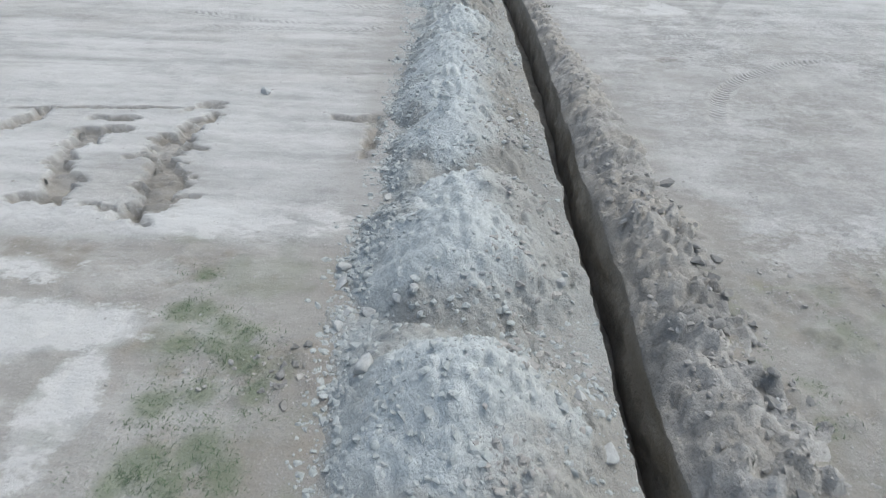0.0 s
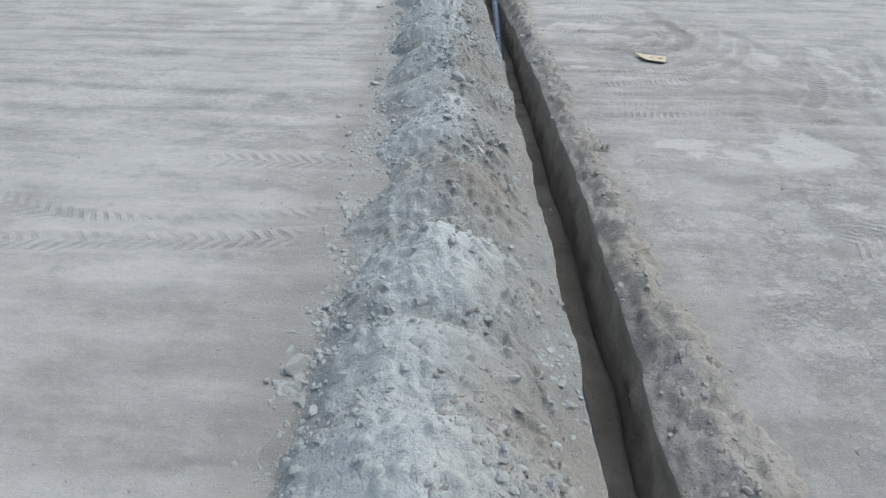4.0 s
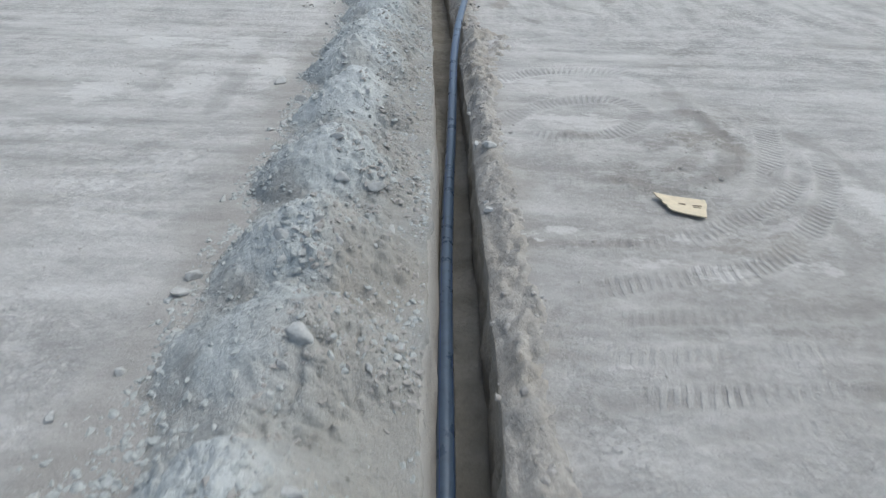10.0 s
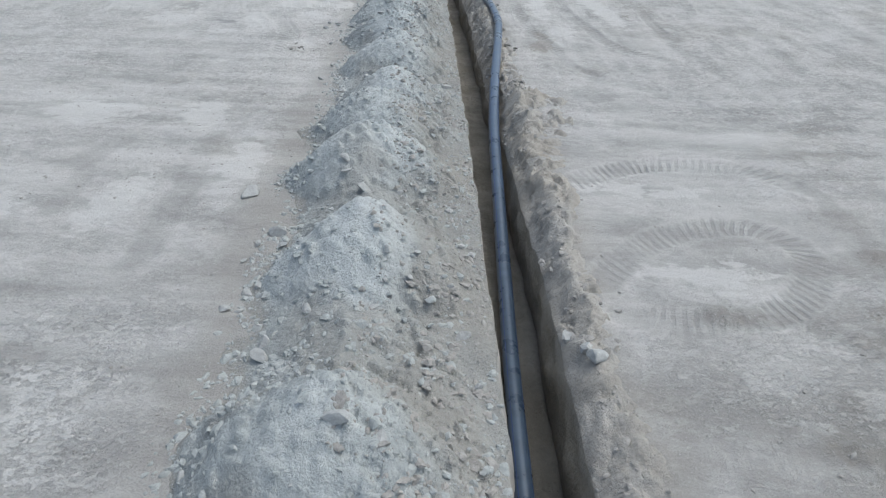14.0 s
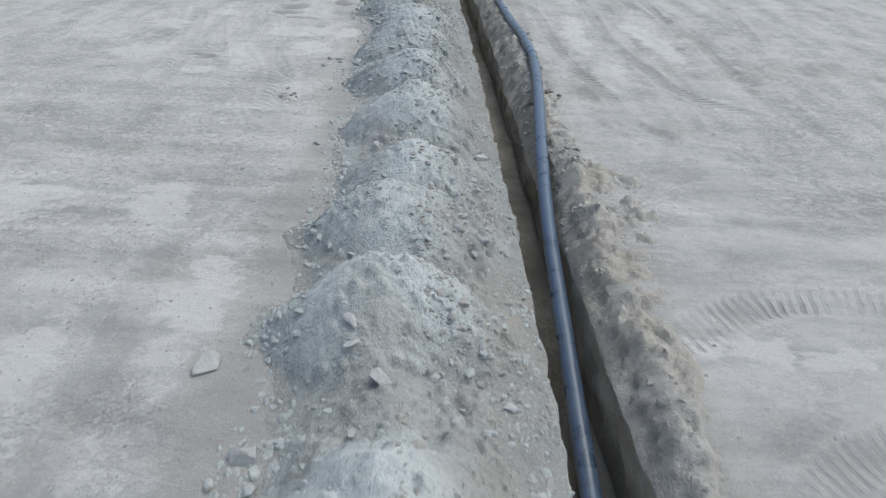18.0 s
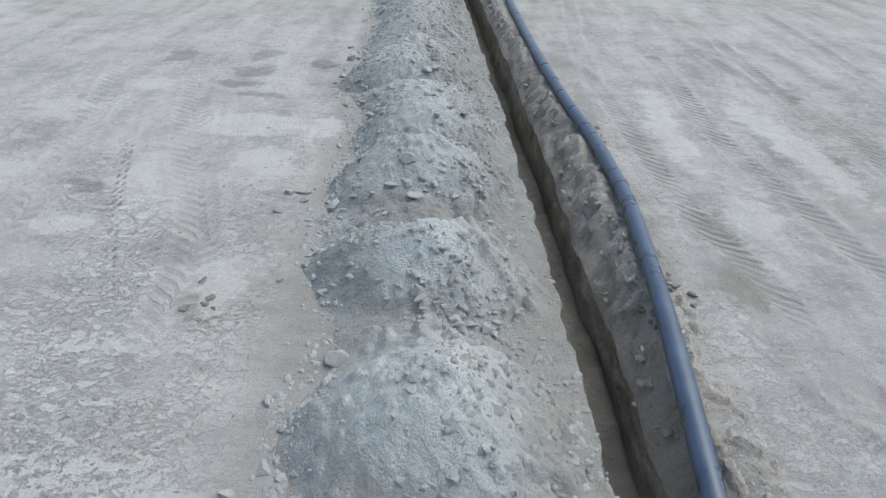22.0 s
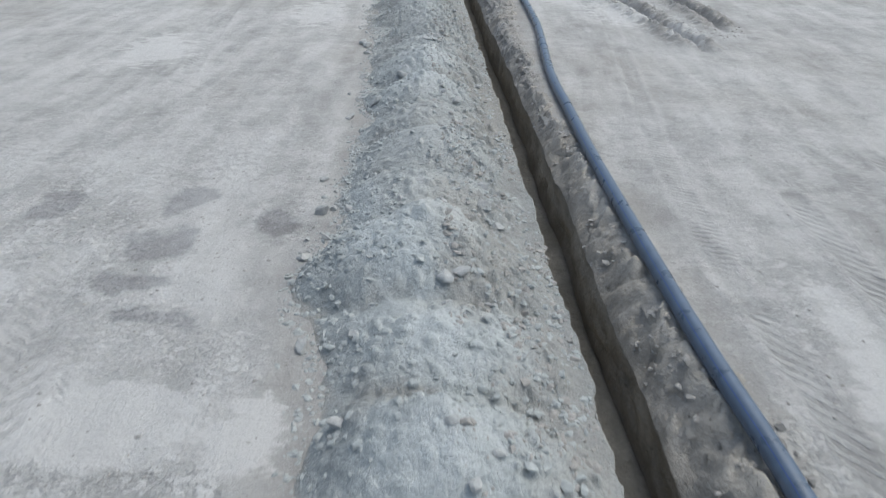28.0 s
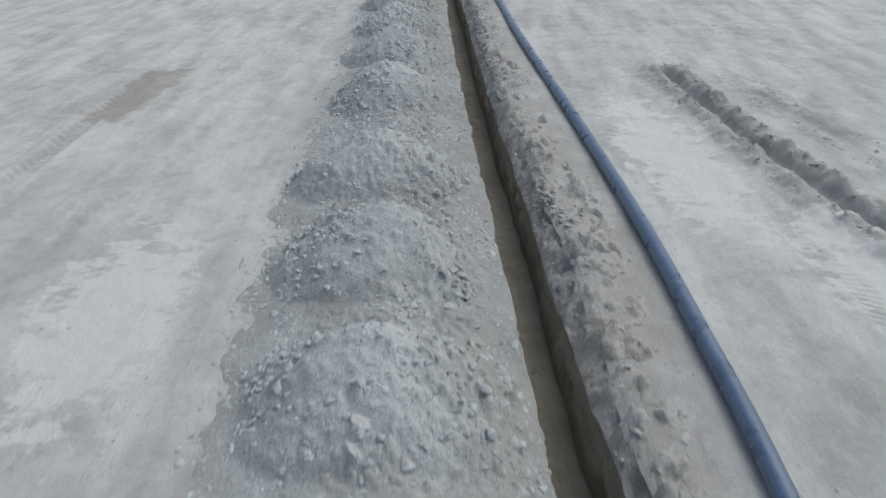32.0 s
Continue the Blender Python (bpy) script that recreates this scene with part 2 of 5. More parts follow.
def dust(name, mid, pale, dark, brown):
    """Levelled dusty ground, dragged and driven over. Marks: tone, brown, damp, green, along (drag lines across or along the trench), flaky (broken dry crust)."""
    m, n, l, out = material(name)
    at = n.new("ShaderNodeNewGeometry").outputs["Position"]
    along, flaky = mark(n, "along"), mark(n, "flaky")
    drag = blend(n, l, along, noise_node(n, l, at, 1.0, 5, 0.5, (0.3, 1.9, 1.0)), noise_node(n, l, at, 1.0, 5, 0.5, (1.8, 0.35, 1.0)))
    fine_drag = blend(n, l, along, noise_node(n, l, at, 3.0, 8, 0.66, (0.6, 1.35, 1.0)), noise_node(n, l, at, 3.0, 8, 0.66, (1.3, 0.6, 1.0)))
    cloudy = noise_node(n, l, at, 0.9, 7, 0.62)
    c = blend(n, l, ramp(n, l, drag, 0.36, 0.64), tuple(0.55 * p + 0.45 * q for p, q in zip(mid, dark)), tuple(0.5 * p + 0.5 * q for p, q in zip(mid, pale)))
    c = blend(n, l, ramp(n, l, cloudy, 0.34, 0.66, 0.0, 0.4), c, tuple(0.45 * p + 0.55 * q for p, q in zip(mid, pale)))
    c = blend(n, l, ramp(n, l, fine_drag, 0.52, 0.66, 0.0, 0.3), c, pale)
    c = blend(n, l, ramp(n, l, fine_drag, 0.45, 0.34, 0.0, 0.22), c, dark)
    c = blend(n, l, ramp(n, l, mark(n, "tone"), 0.0, 1.0), c, pale)
    c = blend(n, l, ramp(n, l, mark(n, "tone"), 0.0, -1.0), c, dark)
    c = blend(n, l, mark(n, "brown"), c, brown)
    # islands of dry pale crust with ragged edges
    isle = noise_node(n, l, at, 1.25, 9, 0.66, (0.8, 1.0, 1.0))
    isle_on = n.new("ShaderNodeMath")
    isle_on.operation = "MULTIPLY"
    l.new(ramp(n, l, isle, 0.505, 0.55, 0.0, 0.55), isle_on.inputs[0])
    l.new(ramp(n, l, flaky, 0.1, 0.7, 0.12, 1.0), isle_on.inputs[1])
    c = blend(n, l, isle_on.outputs[0], c, pale)
    c = blend(n, l, ramp(n, l, isle, 0.43, 0.37, 0.0, 0.3), c, dark)
    torn = n.new("ShaderNodeMath")
    torn.operation = "MULTIPLY_ADD"
    l.new(noise_node(n, l, at, 2.4, 9, 0.68, (0.75, 1.15, 1.0)), torn.inputs[0])
    torn.inputs[1].default_value = 2.6
    l.new(mark(n, "crust"), torn.inputs[2])
    c = blend(n, l, ramp(n, l, torn.outputs[0], 1.8, 1.97, 0.0, 0.75), c, pale)
    # broken flakes of pale crust over darker soil
    flake = noise_node(n, l, at, 9.5, 9, 0.76, (0.75, 1.0, 1.0))
    lean = n.new("ShaderNodeMath")
    lean.operation = "MULTIPLY_ADD"
    l.new(ramp(n, l, drag, 0.3, 0.7, -0.5, 0.5), lean.inputs[0])
    lean.inputs[1].default_value = 0.13
    l.new(flake, lean.inputs[2])
    chip = n.new("ShaderNodeMath")
    chip.operation = "MULTIPLY"
    l.new(ramp(n, l, lean.outputs[0], 0.485, 0.53, -0.5, 1.0), chip.inputs[0])
    l.new(flaky, chip.inputs[1])
    c = blend(n, l, ramp(n, l, chip.outputs[0], 0.0, 1.0, 0.0, 0.5), c, pale)
    c = blend(n, l, ramp(n, l, chip.outputs[0], 0.0, -1.0, 0.0, 0.36), c, dark)
    # lugs of the tyre prints, their shadows painted dark and the ridges pale
    turn = n.new("ShaderNodeMath")
    turn.operation = "MULTIPLY_ADD"
    l.new(noise_node(n, l, at, 2.5, 4, 0.6), turn.inputs[0])
    turn.inputs[1].default_value = 5.0
    l.new(mark(n, "phase"), turn.inputs[2])
    wave = n.new("ShaderNodeMath")
    wave.operation = "SINE"
    l.new(turn.outputs[0], wave.inputs[0])
    lug = n.new("ShaderNodeMath")
    lug.operation = "MULTIPLY"
    l.new(ramp(n, l, wave.outputs[0], -0.45, 0.35, -1.0, 1.0), lug.inputs[0])
    worn = n.new("ShaderNodeMath")
    worn.operation = "MULTIPLY"
    l.new(mark(n, "lug"), worn.inputs[0])
    l.new(ramp(n, l, noise_node(n, l, at, 2.2, 7, 0.7), 0.4, 0.58, 0.15, 1.0), worn.inputs[1])
    l.new(worn.outputs[0], lug.inputs[1])
    # relief of the lugs shaded into the colour as well as the bump
    c = blend(n, l, ramp(n, l, lug.outputs[0], 0.0, 1.0, 0.0, 0.45), c, pale)
    c = blend(n, l, ramp(n, l, lug.outputs[0], 0.0, -1.0, 0.0, 0.7), c, dark)
    grit = noise_node(n, l, at, 38.0, 5, 0.72)
    c = blend(n, l, ramp(n, l, grit, 0.42, 0.31, 0.0, 0.55), c, dark)
    c = blend(n, l, ramp(n, l, grit, 0.58, 0.7, 0.0, 0.55), c, pale)
    c = blend(n, l, mark(n, "green"), c, (0.165, 0.195, 0.125))
    c = blend(n, l, ramp(n, l, mark(n, "darkened"), 0, 1, 0, 0.85), c, blend(n, l, 1.0, c, (0.42, 0.42, 0.45), "MULTIPLY"))
    l.new(c, out.inputs["Base Color"])
    out.inputs["Roughness"].default_value, out.inputs["Specular IOR Level"].default_value = 0.95, 0.15
    high = n.new("ShaderNodeMath")
    high.operation = "ADD"
    l.new(ramp(n, l, chip.outputs[0], -1.0, 1.0, 0.0, 0.6), high.inputs[0])
    l.new(ramp(n, l, grit, 0, 1, 0, 0.9), high.inputs[1])
    more = n.new("ShaderNodeMath")
    more.operation = "ADD"
    l.new(high.outputs[0], more.inputs[0])
    deep = n.new("ShaderNodeMath")
    deep.operation = "MULTIPLY_ADD"
    l.new(lug.outputs[0], deep.inputs[0])
    deep.inputs[1].default_value = 0.8
    l.new(ramp(n, l, fine_drag, 0.3, 0.7, 0.0, 0.8), deep.inputs[2])
    l.new(deep.outputs[0], more.inputs[1])
    bp = n.new("ShaderNodeBump")
    bp.inputs["Strength"].default_value, bp.inputs["Distance"].default_value = 1.0, 0.02
    l.new(more.outputs[0], bp.inputs["Height"])
    l.new(bp.outputs[0], out.inputs["Normal"])
    return m


def stone_material(name, pale, dark):
    m, n, l, out = material(name)
    at = n.new("ShaderNodeNewGeometry").outputs["Position"]
    c = blend(n, l, ramp(n, l, noise_node(n, l, at, 14, 6, 0.7), 0.35, 0.65), dark, pale)
    rnd = n.new("ShaderNodeObjectInfo").outputs["Random"]
    isl = n.new("ShaderNodeNewGeometry").outputs["Random Per Island"]
    c = blend(n, l, ramp(n, l, rnd, 0, 1, 0, 0.25), c, blend(n, l, 0.5, c, (0.36, 0.33, 0.29)))
    c = blend(n, l, ramp(n, l, isl, 0, 1, 0, 0.3), c, dark)
    l.new(c, out.inputs["Base Color"])
    out.inputs["Roughness"].default_value = 0.9
    out.inputs["Specular IOR Level"].default_value = 0.2
    bp = n.new("ShaderNodeBump")
    bp.inputs["Distance"].default_value = 0.01
    l.new(noise_node(n, l, at, 45, 5, 0.7), bp.inputs["Height"])
    l.new(bp.outputs[0], out.inputs["Normal"])
    return m


GROUND = dust("dusty_ground", (0.391, 0.385, 0.374), (0.562, 0.557, 0.543), (0.245, 0.24, 0.231), (0.28, 0.258, 0.226))
SPOIL = soil("grey_marl_spoil", (0.348, 0.373, 0.374), (0.558, 0.587, 0.585), (0.212, 0.225, 0.226), (0.318, 0.295, 0.26), 26, 0.05, 0.7, 0.32)
LOAM = soil("brown_grey_loam", (0.335, 0.328, 0.312), (0.5, 0.49, 0.47), (0.19, 0.185, 0.176), (0.385, 0.352, 0.303), 20, 0.05, 0.7, 0.3)
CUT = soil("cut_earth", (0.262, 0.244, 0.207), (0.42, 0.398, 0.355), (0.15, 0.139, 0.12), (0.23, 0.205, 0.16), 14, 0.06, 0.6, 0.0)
STONE = stone_material("grey_stone", (0.53, 0.54, 0.535), (0.36, 0.364, 0.36))
SPOIL_CHIP = stone_material("marl_chip", (0.47, 0.492, 0.487), (0.33, 0.348, 0.344))
CLOD = stone_material("brown_grey_clod", (0.43, 0.417, 0.396), (0.3, 0.288, 0.272))


def plain(name, colour, rough, spec=0.5, scale=20.0, vary=0.25, bump=0.0):
    m, n, l, out = material(name)
    at = n.new("ShaderNodeNewGeometry").outputs["Position"]
    t = noise_node(n, l, at, scale, 6, 0.65)
    l.new(blend(n, l, ramp(n, l, t, 0.3, 0.7), tuple(v * (1 - vary) for v in colour), tuple(v * (1 + vary) for v in colour)), out.inputs["Base Color"])
    l.new(ramp(n, l, t, 0.3, 0.7, rough - 0.08, rough + 0.12), out.inputs["Roughness"])
    out.inputs["Specular IOR Level"].default_value = spec
    if bump:
        bp = n.new("ShaderNodeBump")
        bp.inputs["Distance"].default_value = bump
        l.new(t, bp.inputs["Height"])
        l.new(bp.outputs[0], out.inputs["Normal"])
    return m


PIPE = plain("dusty_black_polyethylene", (0.07, 0.104, 0.158), 0.3, 0.7, 3.0, 0.25)
STRIPE = plain("blue_stripe", (0.06, 0.095, 0.24), 0.4, 0.5, 6.0, 0.15)
BOARD = plain("raw_plywood", (0.6, 0.52, 0.385), 0.7, 0.3, 9.0, 0.12)
INK = plain("dark_stain", (0.16, 0.12, 0.09), 0.8, 0.2)
GRASS = plain("grass_blade", (0.11, 0.145, 0.09), 0.7, 0.3, 8.0, 0.4)
WEED = plain("dry_weed", (0.06, 0.07, 0.05), 0.8, 0.2, 8.0, 0.4)

# ---- ground ----
DEEP = -1.2


def near(points, u, y):
    """Distance from a polyline, length along it and side, for points u, y."""
    best = np.full(u.shape, 1e9)
    along, side = np.zeros(u.shape), np.zeros(u.shape)
    run = 0.0
    for (au, ay), (bu, by) in zip(points[:-1], points[1:]):
        du, dy = bu - au, by - ay
        size = math.hypot(du, dy)
        t = np.clip(((u - au) * du + (y - ay) * dy) / size**2, 0, 1)
        d = np.hypot(u - au - t * du, y - ay - t * dy)
        hit = d < best
        best = np.where(hit, d, best)
        along = np.where(hit, run + t * size, along)
        side = np.where(hit, np.sign((u - au) * dy - (y - ay) * du), side)
        run += size
    return best, along, side


def curve(points, n=8):
    """A smooth line through the points."""
    p = np.array([points[0], *points, points[-1]], float)
    out = []
    for k in range(1, len(p) - 2):
        for t in np.linspace(0, 1, n, endpoint=False):
            a, b, c, d = p[k - 1 : k + 3]
            out.append(0.5 * (2 * b + (c - a) * t + (2 * a - 5 * b + 4 * c - d) * t**2 + (3 * b - a - 3 * c + d) * t**3))
    return [tuple(v) for v in out] + [tuple(p[-2])]


# tyre prints: points (u, y), width, lug pitch, depth, chevron, how clear
PRINTS = [
    ([(-6.29, 53.03), (-5.65, 50.21), (-5.09, 48.52), (-4.66, 47.47), (-4.36, 46.21), (-4.2, 44.0)], 0.62, 0.22, 0.014, 1, 0.8),
    ([(-8.34, 54.12), (-7.74, 51.41), (-7.27, 49.0), (-6.97, 47.09), (-6.92, 46.0)], 0.55, 0.25, 0.014, 1, 0.8),
    ([(2.1, 54.5), (2.26, 52.74), (2.19, 50.25), (2.2, 48.61), (2.26, 47.48), (2.48, 46.42), (2.6, 45.52), (2.61, 44.57), (3.15, 43.76)], 0.36, 0.2, 0.026, 2, 1.0),
    ([(4.1, 55.5), (3.99, 53.72), (3.75, 51.27), (3.75, 49.43), (3.92, 48.2), (3.99, 47.32), (4.05, 46.6), (4.41, 45.8), (5.2, 45.0)], 0.4, 0.2, 0.03, 2, 1.0),
    ([(6.37, 57.38), (6.06, 53.97), (5.99, 51.83), (6.12, 50.69), (5.94, 49.0), (5.91, 47.85)], 0.36, 0.2, 0.026, 2, 1.0),
    ([(9.2, 60.36), (8.64, 55.15), (7.73, 50.87)], 0.36, 0.2, 0.02, 2, 0.8),
    ([(5.3, 57.5), (5.61, 55.1), (5.7, 53.2)], 0.35, 0.12, 0.018, 0, 0.5),
    ([(1.1, 37.9), (1.43, 38.13), (2.1, 38.6), (2.89, 38.94), (4.24, 38.9), (5.0, 38.2)], 0.48, 0.13, 0.022, 0, 0.75),
    ([(1.35, 35.55), (1.9, 36.27), (2.71, 36.83), (3.63, 36.99), (4.11, 36.45), (3.76, 35.59), (2.95, 35.02), (2.03, 34.87), (1.46, 34.95)], 0.44, 0.13, 0.022, 0, 0.55),
    ([(2.5, 44.4), (3.1, 43.4), (3.94, 42.9), (4.64, 41.95), (5.4, 41.0)], 0.6, 0.24, 0.02, 1, 0.7),
    ([(4.2, 32.05), (4.8, 32.6), (5.5, 33.8), (6.1, 35.4), (6.25, 36.6)], 0.42, 0.13, 0.022, 0, 0.8),
    ([(1.7, 30.1), (2.8, 30.47), (4.2, 30.94), (5.2, 31.89), (6.2, 33.41), (6.5, 34.44)], 0.34, 0.13, 0.026, 0, 0.8),
    ([(2.02, 31.27), (3.24, 31.44), (4.31, 32.06), (5.16, 32.7), (5.82, 33.53)], 0.32, 0.13, 0.028, 0, 0.9),
    ([(1.7, 29.62), (4.87, 30.06)], 0.3, 0.12, 0.02, 0, 0.22),
    ([(1.65, 29.02), (4.65, 29.39)], 0.26, 0.12, 0.02, 0, 0.4),
    ([(1.75, 28.45), (4.45, 28.78)], 0.3, 0.13, 0.024, 0, 0.9),
    ([(2.43, 28.1), (4.35, 28.4)], 0.24, 0.13, 0.014, 0, 0.3),
    ([(1.5, 33.0), (2.2, 33.1), (2.9, 33.15)], 0.3, 0.12, 0.016, 0, 0.3),
    ([(7.6, 33.4), (7.19, 32.63), (7.01, 31.58), (6.48, 30.21), (5.97, 29.43)], 0.36, 0.13, 0.024, 0, 1.6),
    ([(8.17, 32.46), (7.92, 31.43), (7.53, 30.52), (7.19, 29.72)], 0.28, 0.13, 0.026, 0, 1.6),
    ([(8.75, 32.9), (8.45, 32.1), (7.9, 30.95), (7.5, 30.1)], 0.28, 0.13, 0.026, 0, 1.6),
    ([(9.61, 34.34), (9.4, 33.3), (8.62, 31.27), (7.6, 29.4), (6.5, 27.5), (5.7, 26.0)], 0.3, 0.18, 0.016, 2, 0.25),
    ([(3.64, 23.9), (4.25, 24.17), (4.84, 24.63), (5.4, 25.3), (5.9, 26.2)], 0.6, 0.16, 0.02, 1, 1.5),
    ([(-9.0, 24.6), (-7.8, 24.33), (-5.9, 23.75), (-4.2, 23.9), (-2.85, 24.2)], 0.5, 0.2, 0.022, 1, 1.6),
    ([(-8.0, 23.2), (-6.4, 23.25), (-5.1, 23.36), (-3.8, 23.5), (-3.0, 23.6)], 0.42, 0.2, 0.022, 1, 1.3),
    ([(-5.6, 25.7), (-4.5, 25.85), (-3.5, 25.84), (-2.5, 25.86)], 0.5, 0.2, 0.02, 1, 1.2),
    ([(7.44, 22.36), (6.33, 22.0), (5.34, 21.31), (4.44, 20.48), (3.9, 19.76), (3.51, 18.9), (3.29, 18.25)], 0.3, 0.14, 0.03, 0, 1.7),
    ([(4.73, 19.4), (4.59, 18.0)], 0.05, 0.3, 0.02, 2, 0.3),
    ([(2.2, 53.0), (2.6, 57.0), (3.3, 61.0), (4.4, 67.8), (4.3, 70.1)], 0.4, 0.12, 0.014, 0, 0.4),
    ([(-7.75, 77.1), (-8.1, 72.2), (-7.93, 68.1), (-7.7, 65.6), (-7.2, 61.0)], 0.5, 0.22, 0.016, 1, 0.6),
    ([(-6.86, 51.26), (-6.42, 49.49), (-5.98, 47.93), (-5.57, 46.7), (-5.05, 45.3)], 0.08, 0.12, 0.014, 2, 0.3),
    ([(-5.48, 51.95), (-4.93, 49.46), (-4.55, 47.77), (-4.1, 46.47)], 0.1, 0.12, 0.014, 2, 0.3),
]
PRINTS = [(curve(points), *rest) for points, *rest in PRINTS]
# ruts: points, depth
RUTS = [
    ([(5.1, 79.0), (5.15, 77.8), (5.2, 75.6), (5.3, 73.8), (5.5, 71.8), (5.72, 70.3), (5.88, 69.0), (5.95, 67.8), (6.1, 65.6), (6.2, 63.8)], 0.15),
    ([(7.45, 73.0), (7.7, 72.3), (7.8, 70.4), (7.85, 69.0), (7.7, 67.2), (7.6, 66.4)], 0.13),
    ([(6.66, 77.5), (6.8, 75.7), (7.2, 73.2)], 0.03),
    ([(8.2, 82.8), (9.6, 82.3)], 0.06),
]
# green patches in the weedy field: u, y, half width
GREENS = [(-4.45, 12.1, 0.16), (-4.21, 12.15, 0.16), (-3.92, 11.96, 0.14), (-3.63, 11.81, 0.15), (-4.25, 11.6, 0.16), (-3.91, 11.57, 0.12), (-3.55, 11.45, 0.2), (-4.22, 10.85, 0.2), (-3.82, 10.95, 0.18),
          (-3.35, 11.0, 0.15), (-4.06, 10.2, 0.22), (-3.69, 10.35, 0.2), (-3.38, 10.1, 0.2), (-4.2, 10.0, 0.16), (-3.77, 10.0, 0.18), (-4.4, 9.4, 0.25), (-3.8, 9.3, 0.25), (-4.4, 12.75, 0.12), (1.5, 11.7, 0.12),
          (1.85, 11.5, 0.12), (1.8, 11.0, 0.15), (2.6, 12.4, 0.12)]
# churned arcs of loose dirt: points, width
CHURNS = [
    ([(2.9, 33.3), (3.5, 32.95), (4.2, 33.25), (4.93, 34.0), (5.25, 35.0), (5.35, 35.9), (5.0, 36.35)], 0.34),
    ([(3.27, 33.76), (3.87, 33.6), (4.5, 34.3), (4.61, 34.88), (3.86, 34.6)], 0.22),
    ([(1.3, 31.25), (2.1, 31.25), (2.9, 31.4)], 0.14),
    ([(3.35, 22.0), (4.1, 22.15)], 0.24),
    ([(5.7, 28.5), (6.0, 28.6)], 0.2),
    ([(1.45, 15.3), (1.95, 15.35)], 0.26),
    ([(1.2, 14.35), (1.6, 14.1)], 0.26),
    ([(1.0, 17.3), (1.1, 17.8)], 0.18),
    ([(2.2, 12.9), (2.7, 12.6)], 0.24),
    ([(4.7, 27.95), (5.0, 28.0)], 0.14),
    ([(3.8, 25.7), (4.2, 25.5)], 0.14),
    ([(-3.6, 11.25), (-3.1, 11.2), (-2.6, 11.2)], 0.62),
    ([(1.5, 50.1), (1.66, 50.8)], 0.26),
    ([(1.08, 43.2), (1.35, 42.0)], 0.24),
    ([(-3.3, 11.3), (-2.8, 11.3)], 0.4),
    ([(2.5, 35.0), (2.9, 35.05)], 0.2),
    ([(5.3, 49.5), (5.45, 49.8)], 0.14),
    ([(6.0, 52.6), (6.2, 52.9)], 0.16),
    ([(-3.95, 44.9), (-3.8, 44.85)], 0.12),
]
CHURNS = [(curve(points), wide) for points, wide in CHURNS]
RUTS = [(curve(points), *rest) for points, *rest in RUTS]
# washed-out gullies: points, width
GULLIES = [
    ([(-9.6, 16.2), (-9.14, 16.5), (-8.9, 16.9), (-8.85, 17.4)], 0.26),
    ([(-7.8, 17.12), (-7.1, 17.15)], 0.07),
    ([(-7.8, 16.58), (-7.1, 16.66)], 0.13),
    ([(-7.52, 16.4), (-7.61, 15.8), (-7.55, 15.3), (-7.2, 14.8), (-7.12, 14.4)], 0.27),
    ([(-7.12, 14.42), (-7.5, 14.25)], 0.14),
    ([(-5.94, 18.0), (-6.37, 17.65)], 0.13),
    ([(-5.83, 17.4), (-6.0, 16.9), (-6.17, 16.4)], 0.2),
    ([(-6.17, 16.4), (-6.12, 15.97), (-5.95, 15.48), (-5.7, 15.04), (-5.62, 14.54), (-5.62, 14.2)], 0.34),
    ([(-5.9, 16.1), (-5.6, 16.09)], 0.14),
    ([(-5.36, 14.52), (-5.2, 14.54)], 0.07),
    ([(-3.63, 17.61), (-3.19, 17.53), (-2.71, 17.8)], 0.13),
    ([(-2.9, 17.44), (-2.89, 16.66), (-2.97, 16.1)], 0.15),
    ([(-9.57, 17.3), (-8.16, 17.5), (-7.19, 17.62), (-5.8, 17.8)], 0.035),
    ([(-6.55, 14.18), (-6.4, 14.2)], 0.07),
    ([(-6.27, 14.1), (-6.15, 14.13)], 0.07),
    ([(-6.0, 13.97), (-5.84, 14.2)], 0.09),
    ([(-6.6, 15.68), (-6.4, 15.75)], 0.07),
]
# dark damp spots: u, y, half widths
SPOTS = [(-7.12, 54.4, 0.45, 0.42), (-5.29, 54.6, 0.36, 0.42), (-5.21, 53.4, 0.42, 0.36), (-5.25, 52.4, 0.55, 0.24), (-4.75, 51.65, 0.75, 0.17), (-3.8, 54.2, 0.32, 0.45),
         (-6.45, 47.7, 0.35, 0.22)]
